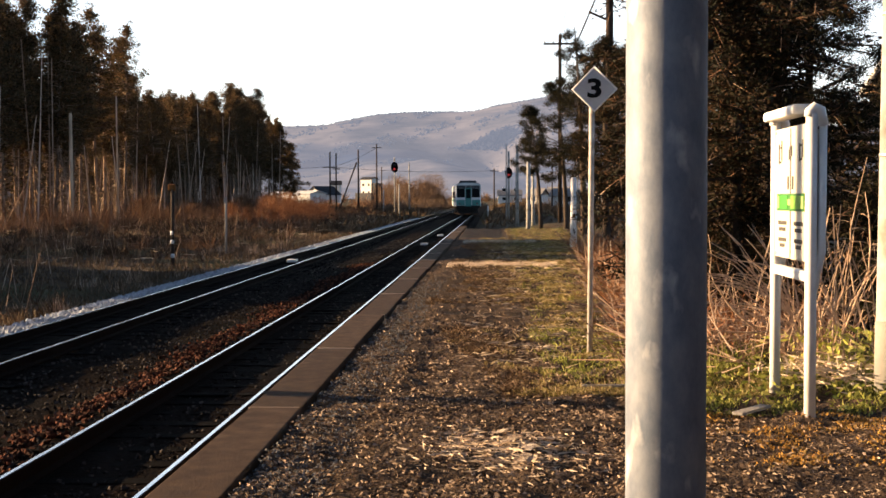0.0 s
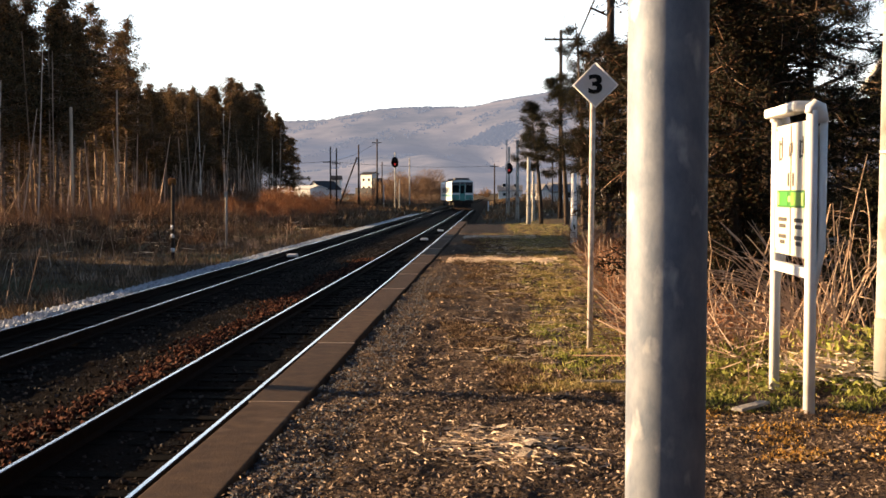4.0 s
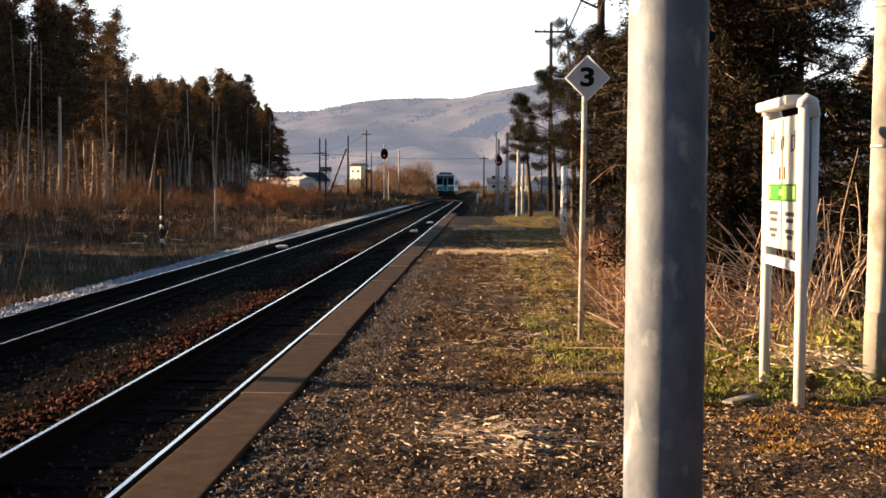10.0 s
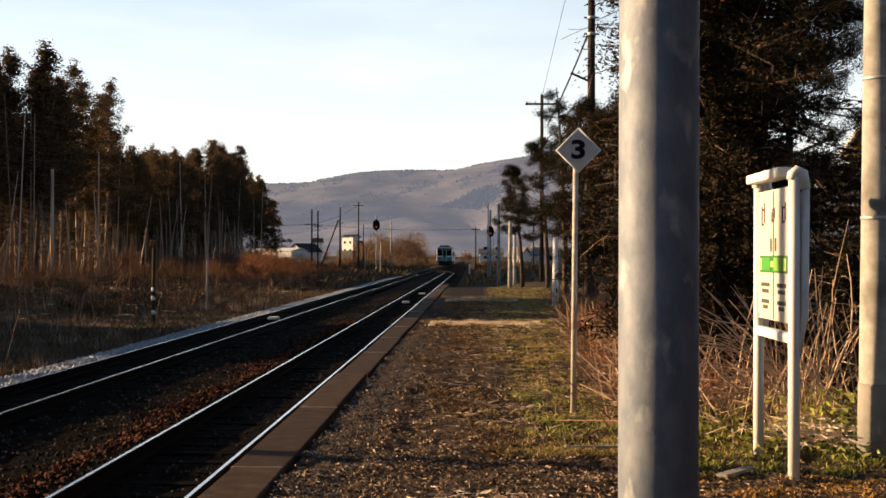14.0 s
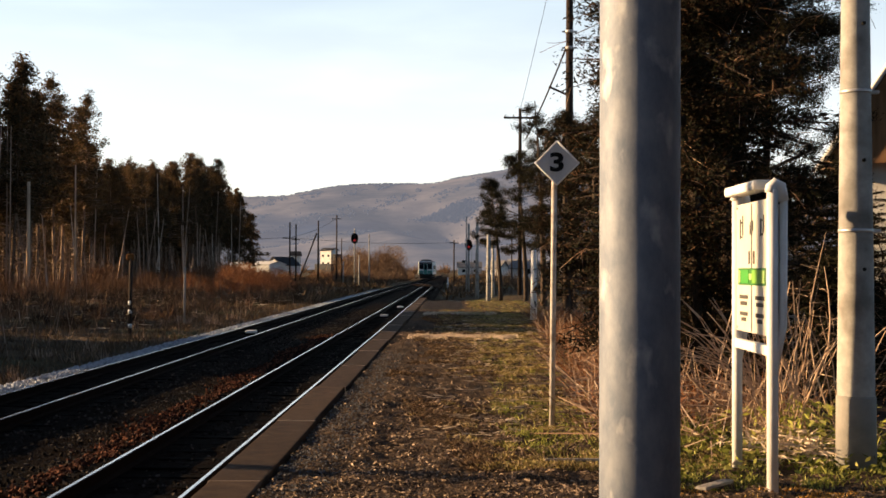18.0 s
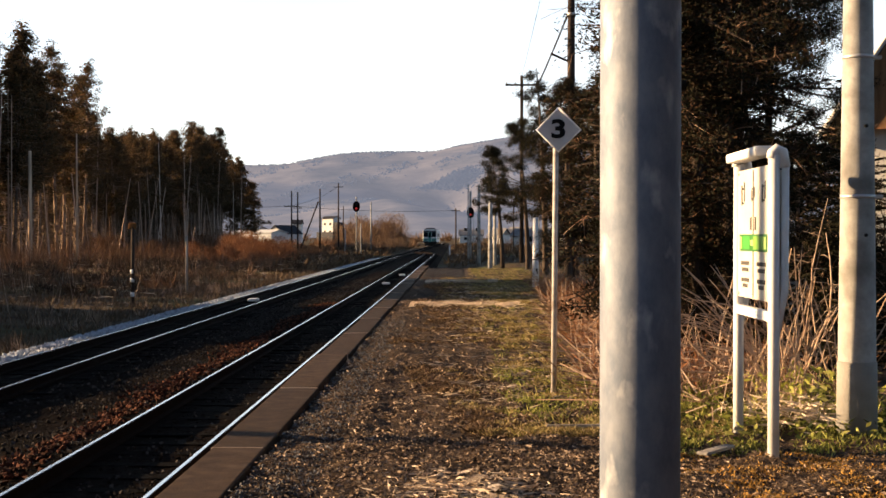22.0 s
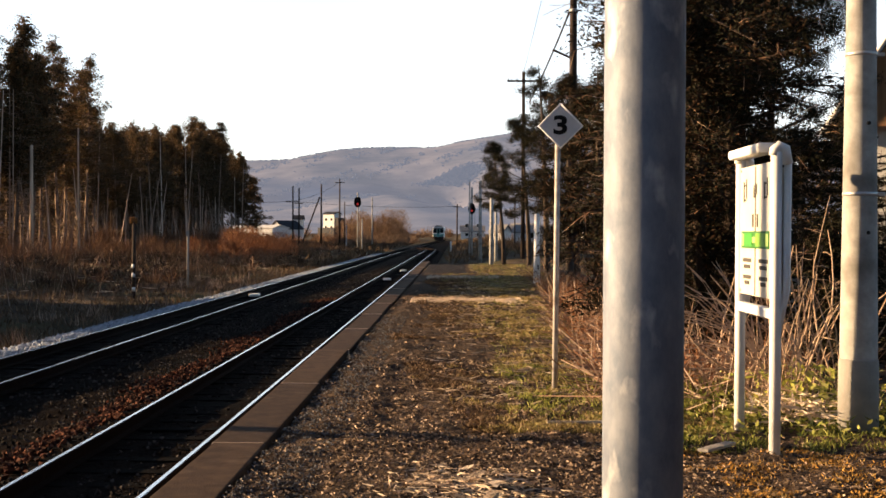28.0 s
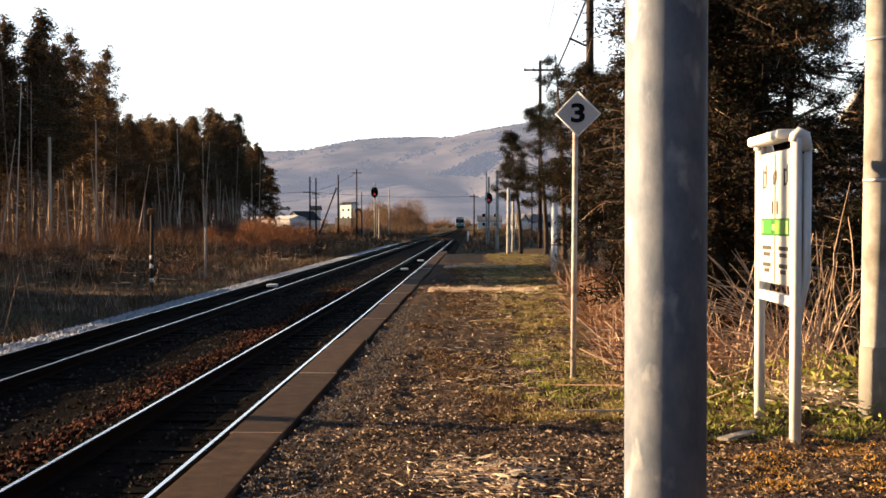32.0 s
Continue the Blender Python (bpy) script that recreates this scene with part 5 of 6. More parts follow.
# pines along the railway fence, leaning out over the line
ROW = [(2.6, 70, 6.2, 2.4, 1.4, -0.12), (3.3, 58, 6.6, 2.3, 1.75, -0.06), (3.25, 46, 7.5, 1.9, 1.3, -0.05), (3.35, 38, 6.0, 1.5, 1.5, -0.03), (3.3, 30, 5.3, 1.0, 1.4, -0.02), (3.9, 26, 5.0, 0.6, 1.7, 0.0),
       (4.9, 52, 7.2, 2.0, 2.2, 0.0), (5.2, 40, 6.6, 1.2, 2.2, 0.0)]
# most crowns take the shaded needle colour, three the browner one
for k, (px, py, hh, clear, spr, ln) in enumerate(ROW):
    t = pine("pine_tree", hh, clear, spr * 1.05, 42, 52000, 70 + k, M_NEEDLE2 if k in (3, 4, 5) else M_SHADENEEDLE, 0.034, ln, "dark pine beside the railway, with its lighting set into the needle colour", 0.13, 0.3, group="railway pines", ends=0.4, long=2.6, slim=4.5, twigs=160, clump=3, puff=0.15, dome=True, bark=M_DIMBARK)
    place(t, pose(px, py, -0.2))

# large yew-like conifers behind the nameboard; those behind the camera are added, unseen
YEWS = []
for k, (px, py, hh, spr, n) in enumerate(((2.66, 14.2, 8.0, 1.26, 84000), (3.05, 16.6, 8.6, 1.2, 44000), (2.75, 18.6, 7.0, 1.4, 36000), (4.2, 21.2, 4.2, 1.0, 12000))):
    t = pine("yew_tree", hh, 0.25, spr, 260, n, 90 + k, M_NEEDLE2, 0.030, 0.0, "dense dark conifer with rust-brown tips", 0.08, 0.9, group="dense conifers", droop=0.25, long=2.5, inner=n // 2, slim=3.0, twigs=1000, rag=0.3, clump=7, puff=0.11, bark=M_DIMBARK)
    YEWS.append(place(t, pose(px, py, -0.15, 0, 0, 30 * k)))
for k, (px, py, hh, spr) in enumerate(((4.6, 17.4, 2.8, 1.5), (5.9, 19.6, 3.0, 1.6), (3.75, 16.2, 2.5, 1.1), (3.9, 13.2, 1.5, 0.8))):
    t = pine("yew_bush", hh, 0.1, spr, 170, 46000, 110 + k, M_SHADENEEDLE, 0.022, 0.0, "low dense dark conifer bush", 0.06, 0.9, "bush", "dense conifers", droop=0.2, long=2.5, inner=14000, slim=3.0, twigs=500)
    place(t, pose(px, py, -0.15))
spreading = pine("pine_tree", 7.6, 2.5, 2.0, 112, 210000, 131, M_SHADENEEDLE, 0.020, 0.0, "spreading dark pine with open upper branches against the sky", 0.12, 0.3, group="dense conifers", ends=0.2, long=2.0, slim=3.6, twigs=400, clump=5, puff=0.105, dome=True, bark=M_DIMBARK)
place(spreading, pose(3.9, 17.9, -0.2, 0, 0, 20))
copy_thing(spreading, pose(3.3, 15.6, -0.1, 0, 0, 145) @ Matrix.Diagonal((0.72, 0.72, 0.95, 1)))
copy_thing(spreading, pose(4.5, 18.6, -0.2, 0, 0, 260) @ Matrix.Diagonal((0.68, 0.68, 1.12, 1)))
# unseen rows beside and behind the camera, added to hold off sky light
for k in range(17):
    copy_thing(YEWS[k % 2], pose(4.6 + 0.7 * (k % 3), 4.0 - 2.1 * k, -0.4, 0, 0, 53 * k) @ Matrix.Diagonal((1.3, 1.3, 1.35, 1)))
for k in range(6):
    copy_thing(YEWS[k % 4], pose(3.6 - 1.5 * k, -33 - 0.6 * (k % 3), -0.7, 0, 0, 71 * k))
for k in range(7):
    copy_thing(YEWS[k % 2], pose(-0.4 + 1.25 * k, -11.5 - 0.8 * (k % 3), -0.2, 0, 0, 31 * k) @ Matrix.Diagonal((1.3, 1.3, 1.4, 1)))



def deep_wood(name, places, label, tufts, size):
    """Rows of pines too deep in the wood to be told apart: trunks and crowns in two sheets of stuff."""
    r = np.random.RandomState(77)
    pos = np.array(places)
    n = len(pos)
    base = np.stack([pos[:, 0], pos[:, 1], np.full(n, -1.05)], 1)
    stuff(name, sticks(name, base, base + np.stack([r.normal(0, 0.3, n), r.normal(0, 0.3, n), pos[:, 2]], 1), np.full(n, 0.2), np.full(n, 0.03)), M_BARK, label + ", bare trunks", "woods")
    i = np.repeat(np.arange(n), tufts)
    u = r.rand(len(i)) ** 0.85
    h = pos[i, 2] * (0.24 + 0.76 * u)
    reach = 3.4 * ((1 - u) ** 0.8 + 0.08) * r.rand(len(i)) ** 0.5
    a = r.uniform(0, 6.28, len(i))
    c = base[i] + np.stack([np.cos(a) * reach, np.sin(a) * reach, h], 1)
    stuff(name, sprays(name, c, size * r.uniform(0.5, 1.3, len(i)), r, 0.35), M_NEEDLE, label + ", dark crowns", "woods")


rs = np.random.RandomState(33)
inner, west = [], []
for xx in (-61, -66, -72, -79, -87, -96):
    yy = 146.0
    while yy < 232:
        if sun_gap(xx, yy):
            yy += 1.5
            continue
        inner.append((xx + rs.normal(0, 1.2), yy, float(np.interp(yy, [f[0] for f in FRONT], [f[1] for f in FRONT])) * rs.uniform(0.84, 1.0)))
        yy += rs.uniform(2.6, 5.0)
for k in range(70):
    yy = 226 + 60 * rs.rand()
    inner.append((-0.185 * yy - 3.5 - 14 * rs.rand(), yy, rs.uniform(10, 14)))
deep_wood("deep_pine_wood", inner, "crowded dark pines deep in the wood", 420, 0.62)
# a far western wood out of view, placed to shade the field and tracks
for xx in (-104, -109, -115):
    yy = -75.0 + rs.uniform(0, 3)
    while yy < 93:
        # 13 m taller south of y 11, to shade the ground behind the camera
        west.append((xx, yy, (20.4 + 0.9 * math.sin(yy * 0.11) + 0.5 * math.sin(yy * 0.37)) * rs.uniform(0.93, 1.02) + 1.05 + (13.0 if yy < 11 else 1.1)))
        yy += rs.uniform(2.4, 4.2)
deep_wood("west_pine_wood", west, "unseen crowded pines in the far west, shading the field and tracks", 500, 0.66)

# ---- dry growth, weeds and litter ----
rs = np.random.RandomState(51)


def stalks(name, n, x, y, z0, tall, lean, r, mat, label):
    foot = np.stack([x, y, np.full(n, z0)], 1)
    h = tall * rs.uniform(0.35, 1.0, n)
    way = np.stack([np.clip(rs.normal(0, lean, n), -1.3 * lean, 1.6 * lean) * h, np.clip(rs.normal(0, lean, n), -1.4 * lean, 1.4 * lean) * h, h], 1)
    return stuff(name, sticks(name, foot, foot + way, rs.uniform(0.6, 1.2, n) * r, np.full(n, r * 0.35)), mat, label, "dry stalks")


n = 360
y = 9.6 + 26 * rs.rand(n) ** 1.5
x = 1.0 + 0.045 * (y - 10) + np.abs(rs.normal(0.25, 0.55, n))
stalks("dry_stalks", n, x, y, -0.05, 0.62, 0.85, 0.007, M_STRAW, "dead orange-brown stalks along the platform's rear edge")
n = 70
stalks("dry_stalks", n, rs.uniform(1.35, 3.6, n), rs.uniform(9.2, 12.5, n), -0.05, 0.85, 0.42, 0.006, M_STRAW, "tall dead knotweed stalks behind the nameboard")
n = 8
stalks("dry_stalks", n, rs.uniform(2.3, 3.1, n), rs.uniform(9.3, 10.6, n), -0.05, 1.45, 0.38, 0.009, M_STRAW, "thick pale reeds beside the concrete pole")
# single thick reeds: foot and tip
for a, b, r in (((2.04, 9.6, 0.22), (1.58, 9.5, 0.72), 0.011), ((1.98, 9.6, 0.26), (1.56, 9.65, 0.27), 0.009), ((2.02, 9.4, 0.22), (1.80, 9.5, 0.13), 0.008),
                ((1.72, 9.8, 0.0), (1.57, 9.8, 0.95), 0.008), ((1.80, 9.9, 0.0), (1.66, 9.9, 0.98), 0.008), ((2.44, 9.3, 0.15), (2.66, 9.3, 1.30), 0.010),
                ((2.46, 9.3, 0.1), (2.55, 9.35, 0.95), 0.008), ((2.74, 9.3, 0.2), (2.60, 9.2, 0.95), 0.008), ((2.30, 9.2, 0.1), (2.52, 9.2, 1.12), 0.008),
                ((2.85, 9.5, 0.0), (2.70, 9.4, 1.55), 0.009), ((2.05, 9.3, 0.0), (2.10, 9.3, 0.75), 0.006), ((2.2, 9.1, 0.05), (2.05, 9.1, 0.45), 0.007)):
    ob = new("dead_reed", bpy.data.meshes.new("dead_reed"))
    p, q = Vector(a), Vector(b)
    side = Vector((rs.choice((-1, 1)) * rs.uniform(0.05, 0.11), rs.normal(0, 0.03), 0)) * (q - p).length
    mids = [p.lerp(q, t) + side * math.sin(math.pi * t) + Vector((rs.normal(0, 0.008), 0, 0)) for t in np.linspace(0, 1, 7)]
    bm = tubed(mids, [r * w for w in (0.85, 0.80, 0.74, 0.66, 0.56, 0.45, 0.28)], 6)
    for k in (2, 3, 4, 5):
        leaf = Vector((rs.normal(0, 0.09), rs.normal(0, 0.05), rs.uniform(-0.10, 0.05)))
        tube(bm, [mids[k], mids[k] + leaf * 0.6 + Vector((0, 0, 0.015)), mids[k] + leaf], [r * 0.45, r * 0.35, r * 0.12], 4)
    bm.to_mesh(ob.data)
    bm.free()
    ob.data.materials.append(M_REED)
    tagged(ob, "thick pale dead reed stalk among the weeds", "dry stalk", "dead reeds")
# a bunch of old reeds bent over by the snow
n = 130
r2 = np.random.RandomState(88)
foot = np.stack([r2.normal(2.40, 0.20, n), r2.uniform(9.1, 10.4, n), np.full(n, 0.0)], 1)
tall = r2.uniform(0.35, 1.25, n)
bow = np.stack([r2.normal(-0.16, 0.20, n), r2.normal(0, 0.12, n), np.zeros(n)], 1)
arc = [foot + np.stack([bow[:, 0] * t ** 2 * tall / 0.5, bow[:, 1] * t ** 2, tall * (t - 0.42 * np.abs(bow[:, 0]) * 2 * t ** 3)], 1) for t in np.linspace(0, 1, 6)]
stuff("bent_reeds", sticks("bent_reeds", np.concatenate(arc[:5]), np.concatenate(arc[1:]), np.tile(r2.uniform(0.003, 0.008, n), 5), np.tile(np.full(n, 0.003), 5)), M_REED, "bunch of dead reeds bent over beside the nameboard", "dry stalks")
n = 100
x, y = rs.uniform(1.3, 3.2, n), 8.75 + 2.2 * rs.rand(n) ** 1.4
foot = np.stack([x, y, rs.uniform(0.01, 0.22, n)], 1)
way = np.stack([rs.normal(0.03, 0.17, n), rs.normal(0, 0.3, n), rs.normal(0.03, 0.08, n)], 1)
stuff("fallen_stalks", sticks("fallen_stalks", foot, foot + way, np.full(n, 0.005), np.full(n, 0.003)), M_STRAW, "fallen dead stalks lying over one another", "dry stalks")
n = 620
y = 9.4 + 14 * rs.rand(n) ** 1.3
x = 1.05 + 0.045 * (y - 10) + np.abs(rs.normal(0.2, 0.4, n))
foot = np.stack([x, y, rs.uniform(0.01, 0.22, n)], 1)
way = np.stack([rs.normal(0, 0.26, n), rs.normal(0, 0.16, n), rs.normal(0.03, 0.06, n)], 1)
stuff("fallen_stalks", sticks("fallen_stalks", foot, foot + way, np.full(n, 0.006), np.full(n, 0.004)), M_STRAW, "broken dead stalks lying along the platform's rear edge", "dry stalks")
n = 4200
y = 10.5 + 26 * rs.rand(n) ** 1.3
x = 1.25 + 0.04 * (y - 11) + np.abs(rs.normal(0.2, 0.8, n))
foot = np.stack([x, y, np.full(n, -0.05)], 1)
way = np.stack([rs.normal(0, 0.26, n), rs.normal(0, 0.2, n), rs.uniform(0.02, 0.38, n)], 1)
stuff("brown_scrub", blades("brown_scrub", foot, way, rs.uniform(0.006, 0.022, n), rs), M_BUSH, "tangled red-brown scrub under the pines", "scrub")

n = 520
x, y = rs.normal(2.25, 0.20, n), rs.normal(8.85, 0.22, n)
mid = np.stack([x, y, rs.uniform(0.01, 0.16, n)], 1)
stuff("straw_heap", sprays("straw_heap", mid, rs.uniform(0.014, 0.03, n), rs, 0.7, 6.0, 4.0), M_PALESTRAW, "loose heap of tan dead stems beside the nameboard", "litter")
M_GREYSTRAW = material("matted_straw", (0.55, 0.42, 0.31), (0.82, 0.68, 0.54), 30, 0.95, bump=0.9, fine=120, stretch=(0.4, 3, 1))
# straw and leaf litter on the platform
n = 105000
y = 4.2 + 24 * rs.rand(n) ** 1.9
x = rs.uniform(-1.14, 1.25, n) + np.where(y < 9.5, rs.uniform(0, 1.0, n), 0) * (rs.rand(n) < 0.4)
keep = (ripple(x, y, 0.55, 9) + 0.8 * ripple(x, y, 0.16, 19) + rs.normal(0, 0.35, n) > 0.0) & (rs.rand(n) < np.clip(1.35 - (y - 7.5) / 5, 0.10, 1)) & ((x > -0.78 + 0.12 * np.sin(y * 1.3)) | (y < 5.8) | (rs.rand(n) < 0.15))
x, y = x[keep], y[keep]
n = len(x)
ln = rs.uniform(0.005, 0.019, n) * (1 + 0.08 * (y - 4.5))
mid = np.stack([x, y, platform_height(x, y) + rs.uniform(0.003, 0.014, n)], 1)
stuff("straw_litter", sprays("straw_litter", mid, ln * 1.0, rs, 0.62, 1.7, 3.0), M_LITTER, "curled straw and dead leaves scattered over the soil", "litter")
# thicker chips of straw where the platform is trodden least
r2 = np.random.RandomState(93)
n = 20000
y = 4.4 + 3.6 * r2.rand(n)
x = r2.uniform(-1.10, 1.0, n)
keep = ripple(x, y, 0.30, 71) + 0.7 * ripple(x, y, 0.10, 72) + r2.normal(0, 0.3, n) > 0.25
x, y = x[keep], y[keep]
mid = np.stack([x, y, platform_height(x, y) + r2.uniform(0.004, 0.016, len(x))], 1)
stuff("straw_litter", sprays("straw_litter", mid, r2.uniform(0.007, 0.020, len(x)), r2, 0.62, 1.8, 2.8), M_LITTER, "curled straw and dead leaves scattered over the soil", "litter")
n = 1200
x, y = rs.normal(0.06, 0.20, n), rs.normal(6.48, 0.24, n)
mid = np.stack([x, y, platform_height(x, y) + rs.uniform(0.006, 0.022, n)], 1)
stuff("straw_patch", sprays("straw_patch", mid, rs.uniform(0.010, 0.028, n), rs, 0.9, 3.4, 6.0), M_PALESTRAW, "flattened pale straw in a patch on the soil", "litter")
for k, (px, py, w, d, turn) in enumerate(((0.12, 6.66, 0.17, 0.13, 2), (0.20, 6.42, 0.14, 0.22, -4), (0.05, 6.94, 0.16, 0.10, 3), (0.17, 6.14, 0.11, 0.24, 4), (-0.12, 6.72, 0.12, 0.06, 2), (0.07, 6.52, 0.12, 0.10, 0))):
    bm = bmesh.new()
    r2 = np.random.RandomState(200 + k)
    f = bm.faces.new([bm.verts.new((math.cos(t) * w / 2 * r2.uniform(0.4, 1.15), math.sin(t) * d / 2 * r2.uniform(0.4, 1.15), 0.024 + r2.uniform(-0.006, 0.008))) for t in np.linspace(0, 6.28, 14)[:-1]])
    bmesh.ops.solidify(bm, geom=[f], thickness=0.006)
    me = bpy.data.meshes.new("straw_mat")
    bm.to_mesh(me)
    bm.free()
    me.materials.append(M_GREYSTRAW)
    tagged(place(new("straw_mat", me), pose(px, py, float(platform_height(np.array([px]), np.array([py]))[0]) + 0.016, 0, -11, turn)), "matted pale straw pressed flat on the soil", "straw", "straw mats")

n = 9000
x, y = rs.uniform(-1.1, 3.2, n), rs.uniform(-7.8, 4.3, n)
keep = ripple(x, y, 0.55, 9) + rs.normal(0, 0.35, n) > 0.0
x, y = x[keep], y[keep]
mid = np.stack([x, y, platform_height(x, y) + rs.uniform(0.003, 0.014, len(x))], 1)
stuff("straw_litter", sprays("straw_litter", mid, rs.uniform(0.006, 0.02, len(x)), rs, 0.62, 2.4, 5.0), M_LITTER, "curled straw and dead leaves scattered over the soil", "litter")

n = 14000
x, y = rs.uniform(1.0, 2.9, n), rs.uniform(4.6, 7.8, n)
keep = ripple(x, y, 0.5, 29) + rs.normal(0, 0.4, n) > 0.1
x, y = x[keep], y[keep]
mid = np.stack([x, y, platform_height(x, y) + rs.uniform(0.003, 0.014, len(x))], 1)
stuff("straw_litter", sprays("straw_litter", mid, rs.uniform(0.005, 0.018, len(x)), rs, 0.62, 2.3, 4.2), M_LITTER, "curled straw and dead leaves scattered over the soil", "litter")

# tufts of short turf further along, with bare soil between them
M_TURF = leaf_material("olive_turf", [(0.050, 0.038, 0.016), (0.27, 0.20, 0.072), (0.46, 0.35, 0.14), (0.10, 0.074, 0.028), (0.24, 0.215, 0.050), (0.62, 0.47, 0.26), (0.13, 0.075, 0.035)], see=0.15)

M_BROWNTURF = leaf_material("dead_brown_turf", [(0.026, 0.017, 0.010), (0.115, 0.070, 0.037), (0.06, 0.037, 0.019), (0.32, 0.21, 0.13), (0.036, 0.024, 0.013), (0.15, 0.10, 0.047)], see=0.1)


def tufts(n, x, y, each, tall, reach, width, mat, label):
    """Low rosettes of blades that lean out from each tuft's middle."""
    big = np.repeat(rs.uniform(0.5, 1.25, n), each)
    cx, cy, k = np.repeat(x, each), np.repeat(y, each), n * each
    a, out = rs.uniform(0, 6.28, k), rs.rand(k) ** 0.6
    fx, fy = cx + np.cos(a) * out * reach * 0.6 * big, cy + np.sin(a) * out * reach * 0.6 * big
    foot = np.stack([fx, fy, platform_height(fx, fy) - 0.004], 1)
    way = np.stack([np.cos(a) * out * reach * big, np.sin(a) * out * reach * big, tall * big * rs.uniform(0.4, 1.0, k)], 1)
    return stuff("turf_tufts", blades("turf_tufts", foot, way, width * rs.uniform(0.5, 1.2, k), rs), mat, label, "grass")


n = 26000
y = 8.3 + 29 * rs.rand(n) ** 1.5
x = rs.uniform(-0.95, 1.9, n)
dark = np.hypot((x + 0.22) * 0.8, (y - 14.2) * 0.42) < 0.62 + 0.2 * ripple(x, y, 0.6, 15)
keep = (ripple(x, y, 1.6, 12) + 0.7 * ripple(x, y * 0.6, 0.4, 13) + rs.normal(0, 0.25, n) > 0.05) & (x > -0.62 + 0.2 * np.sin(y * 0.7) + 0.75 * np.clip((11.5 - y) / 3, 0, 1)) & ~dark
x, y = x[keep], y[keep]
green = x + 0.5 * ripple(x, y, 1.3, 18) + rs.normal(0, 0.2, len(x)) > 0.42
tufts(int(green.sum()), x[green], y[green], 11, 0.040, 0.042, 0.010, M_TURF, "short olive turf in tufts")
tufts(int((~green).sum()), x[~green], y[~green], 11, 0.034, 0.045, 0.010, M_BROWNTURF, "short dead brown turf in tufts")
n = 4000
y = 26 + 36 * rs.rand(n)
x = rs.uniform(-0.4, 2.8, n)
keep = (ripple(x, y, 2.2, 16) + rs.normal(0, 0.3, n) > 0) & ((x > 0.5) | (y < 41))
tufts(int(keep.sum()), x[keep], y[keep], 12, 0.035, 0.07, 0.014, M_TURF, "rough olive turf on the far part of the platform")
n = 5000
y = 9.5 + 24 * rs.rand(n) ** 1.3
x = rs.uniform(-0.3, 1.7, n) + 0.3 * rs.rand(n) * (y > 14)
keep = ripple(x * 0.5, y, 1.0, 17) + rs.normal(0, 0.2, n) > 0.25
x, y = x[keep], y[keep]
foot = np.stack([x, y, platform_height(x, y) + rs.uniform(0.01, 0.03, len(x))], 1)
way = np.stack([rs.uniform(0.03, 0.13, len(x)) * rs.choice([-1, 1], len(x)), rs.normal(0, 0.025, len(x)), rs.uniform(-0.01, 0.03, len(x))], 1)
stuff("straw_streaks", blades("straw_streaks", foot, way, rs.uniform(0.004, 0.011, len(x)), rs), M_PALESTRAW, "pale straws lying in streaks over the turf", "litter")


def weeds(n, x0, x1, y0, y1, tall, mat, label, seed, low=0.0):
    x, y = rs.uniform(x0, x1, n), rs.uniform(y0, y1, n)
    keep = ripple(x, y, 0.7, seed) + rs.normal(0, 0.3, n) > low
    x, y = x[keep], y[keep]
    h = rs.uniform(0.3, 1.0, len(x)) * tall
    foot = np.stack([x, y, platform_height(x, y) - 0.005], 1)
    way = np.stack([rs.normal(0, 0.6, len(x)) * h, rs.normal(0, 0.6, len(x)) * h, h], 1)
    return stuff("green_weeds", blades("green_weeds", foot, way, rs.uniform(0.006, 0.016, len(x)), rs), mat, label, "weeds")


weeds(6000, 0.35, 1.5, 8.7, 12.5, 0.05, M_WEED, "low green weeds round the foot of the marker post", 3, 0.08)
weeds(2500, 0.4, 1.6, 13, 24, 0.06, M_WEED, "thin green weeds in the turf", 6, 0.25)
weeds(16000, 1.0, 3.4, 7.6, 9.9, 0.05, M_WEED, "low green weeds below the nameboard", 4, 0.15)
weeds(2500, 1.5, 3.4, 8.8, 10.6, 0.20, M_WEED, "ankle-high green weeds among the dead stalks", 5, 0.2)
weeds(5000, 0.55, 2.8, 26, 60, 0.07, M_WEED, "green grass on the far part of the platform", 7, 0.25)
n = 2600
x, y = rs.uniform(1.25, 3.3, n), rs.normal(8.75, 0.42, n)
keep = ripple(x, y, 0.45, 31) + rs.normal(0, 0.25, n) > 0.1
x, y = x[keep], y[keep]
mid = np.stack([x, y, platform_height(x, y) + rs.uniform(0.01, 0.10, len(x))], 1)
stuff("broad_weeds", sprays("broad_weeds", mid, rs.uniform(0.018, 0.045, len(x)), rs, 0.5, 1.7, 3.0), M_WEED, "broad-leaved yellow-green weeds round the nameboard", "weeds")
n = 6500
x = rs.uniform(-0.85, 1.25, n)
y = np.where(rs.rand(n) < 0.7, 24.6 + rs.normal(0, 0.35, n), 37.4 + rs.normal(0, 0.5, n)) + 0.3 * ripple(x, x, 1.1, 33)
stuff("pale_strip", pebbles("pale_strip", np.stack([x, y, platform_height(x, y) + 0.004], 1), rs.uniform(0.008, 0.03, n), rs), M_PALESTRAW, "pale strip of grit and straw across the platform", "litter")
n = 700
x, y = rs.normal(2.55, 0.28, n), rs.normal(9.2, 0.22, n)
mid = np.stack([x, y, platform_height(x, y) + 0.34 * rs.rand(n) ** 1.4], 1)
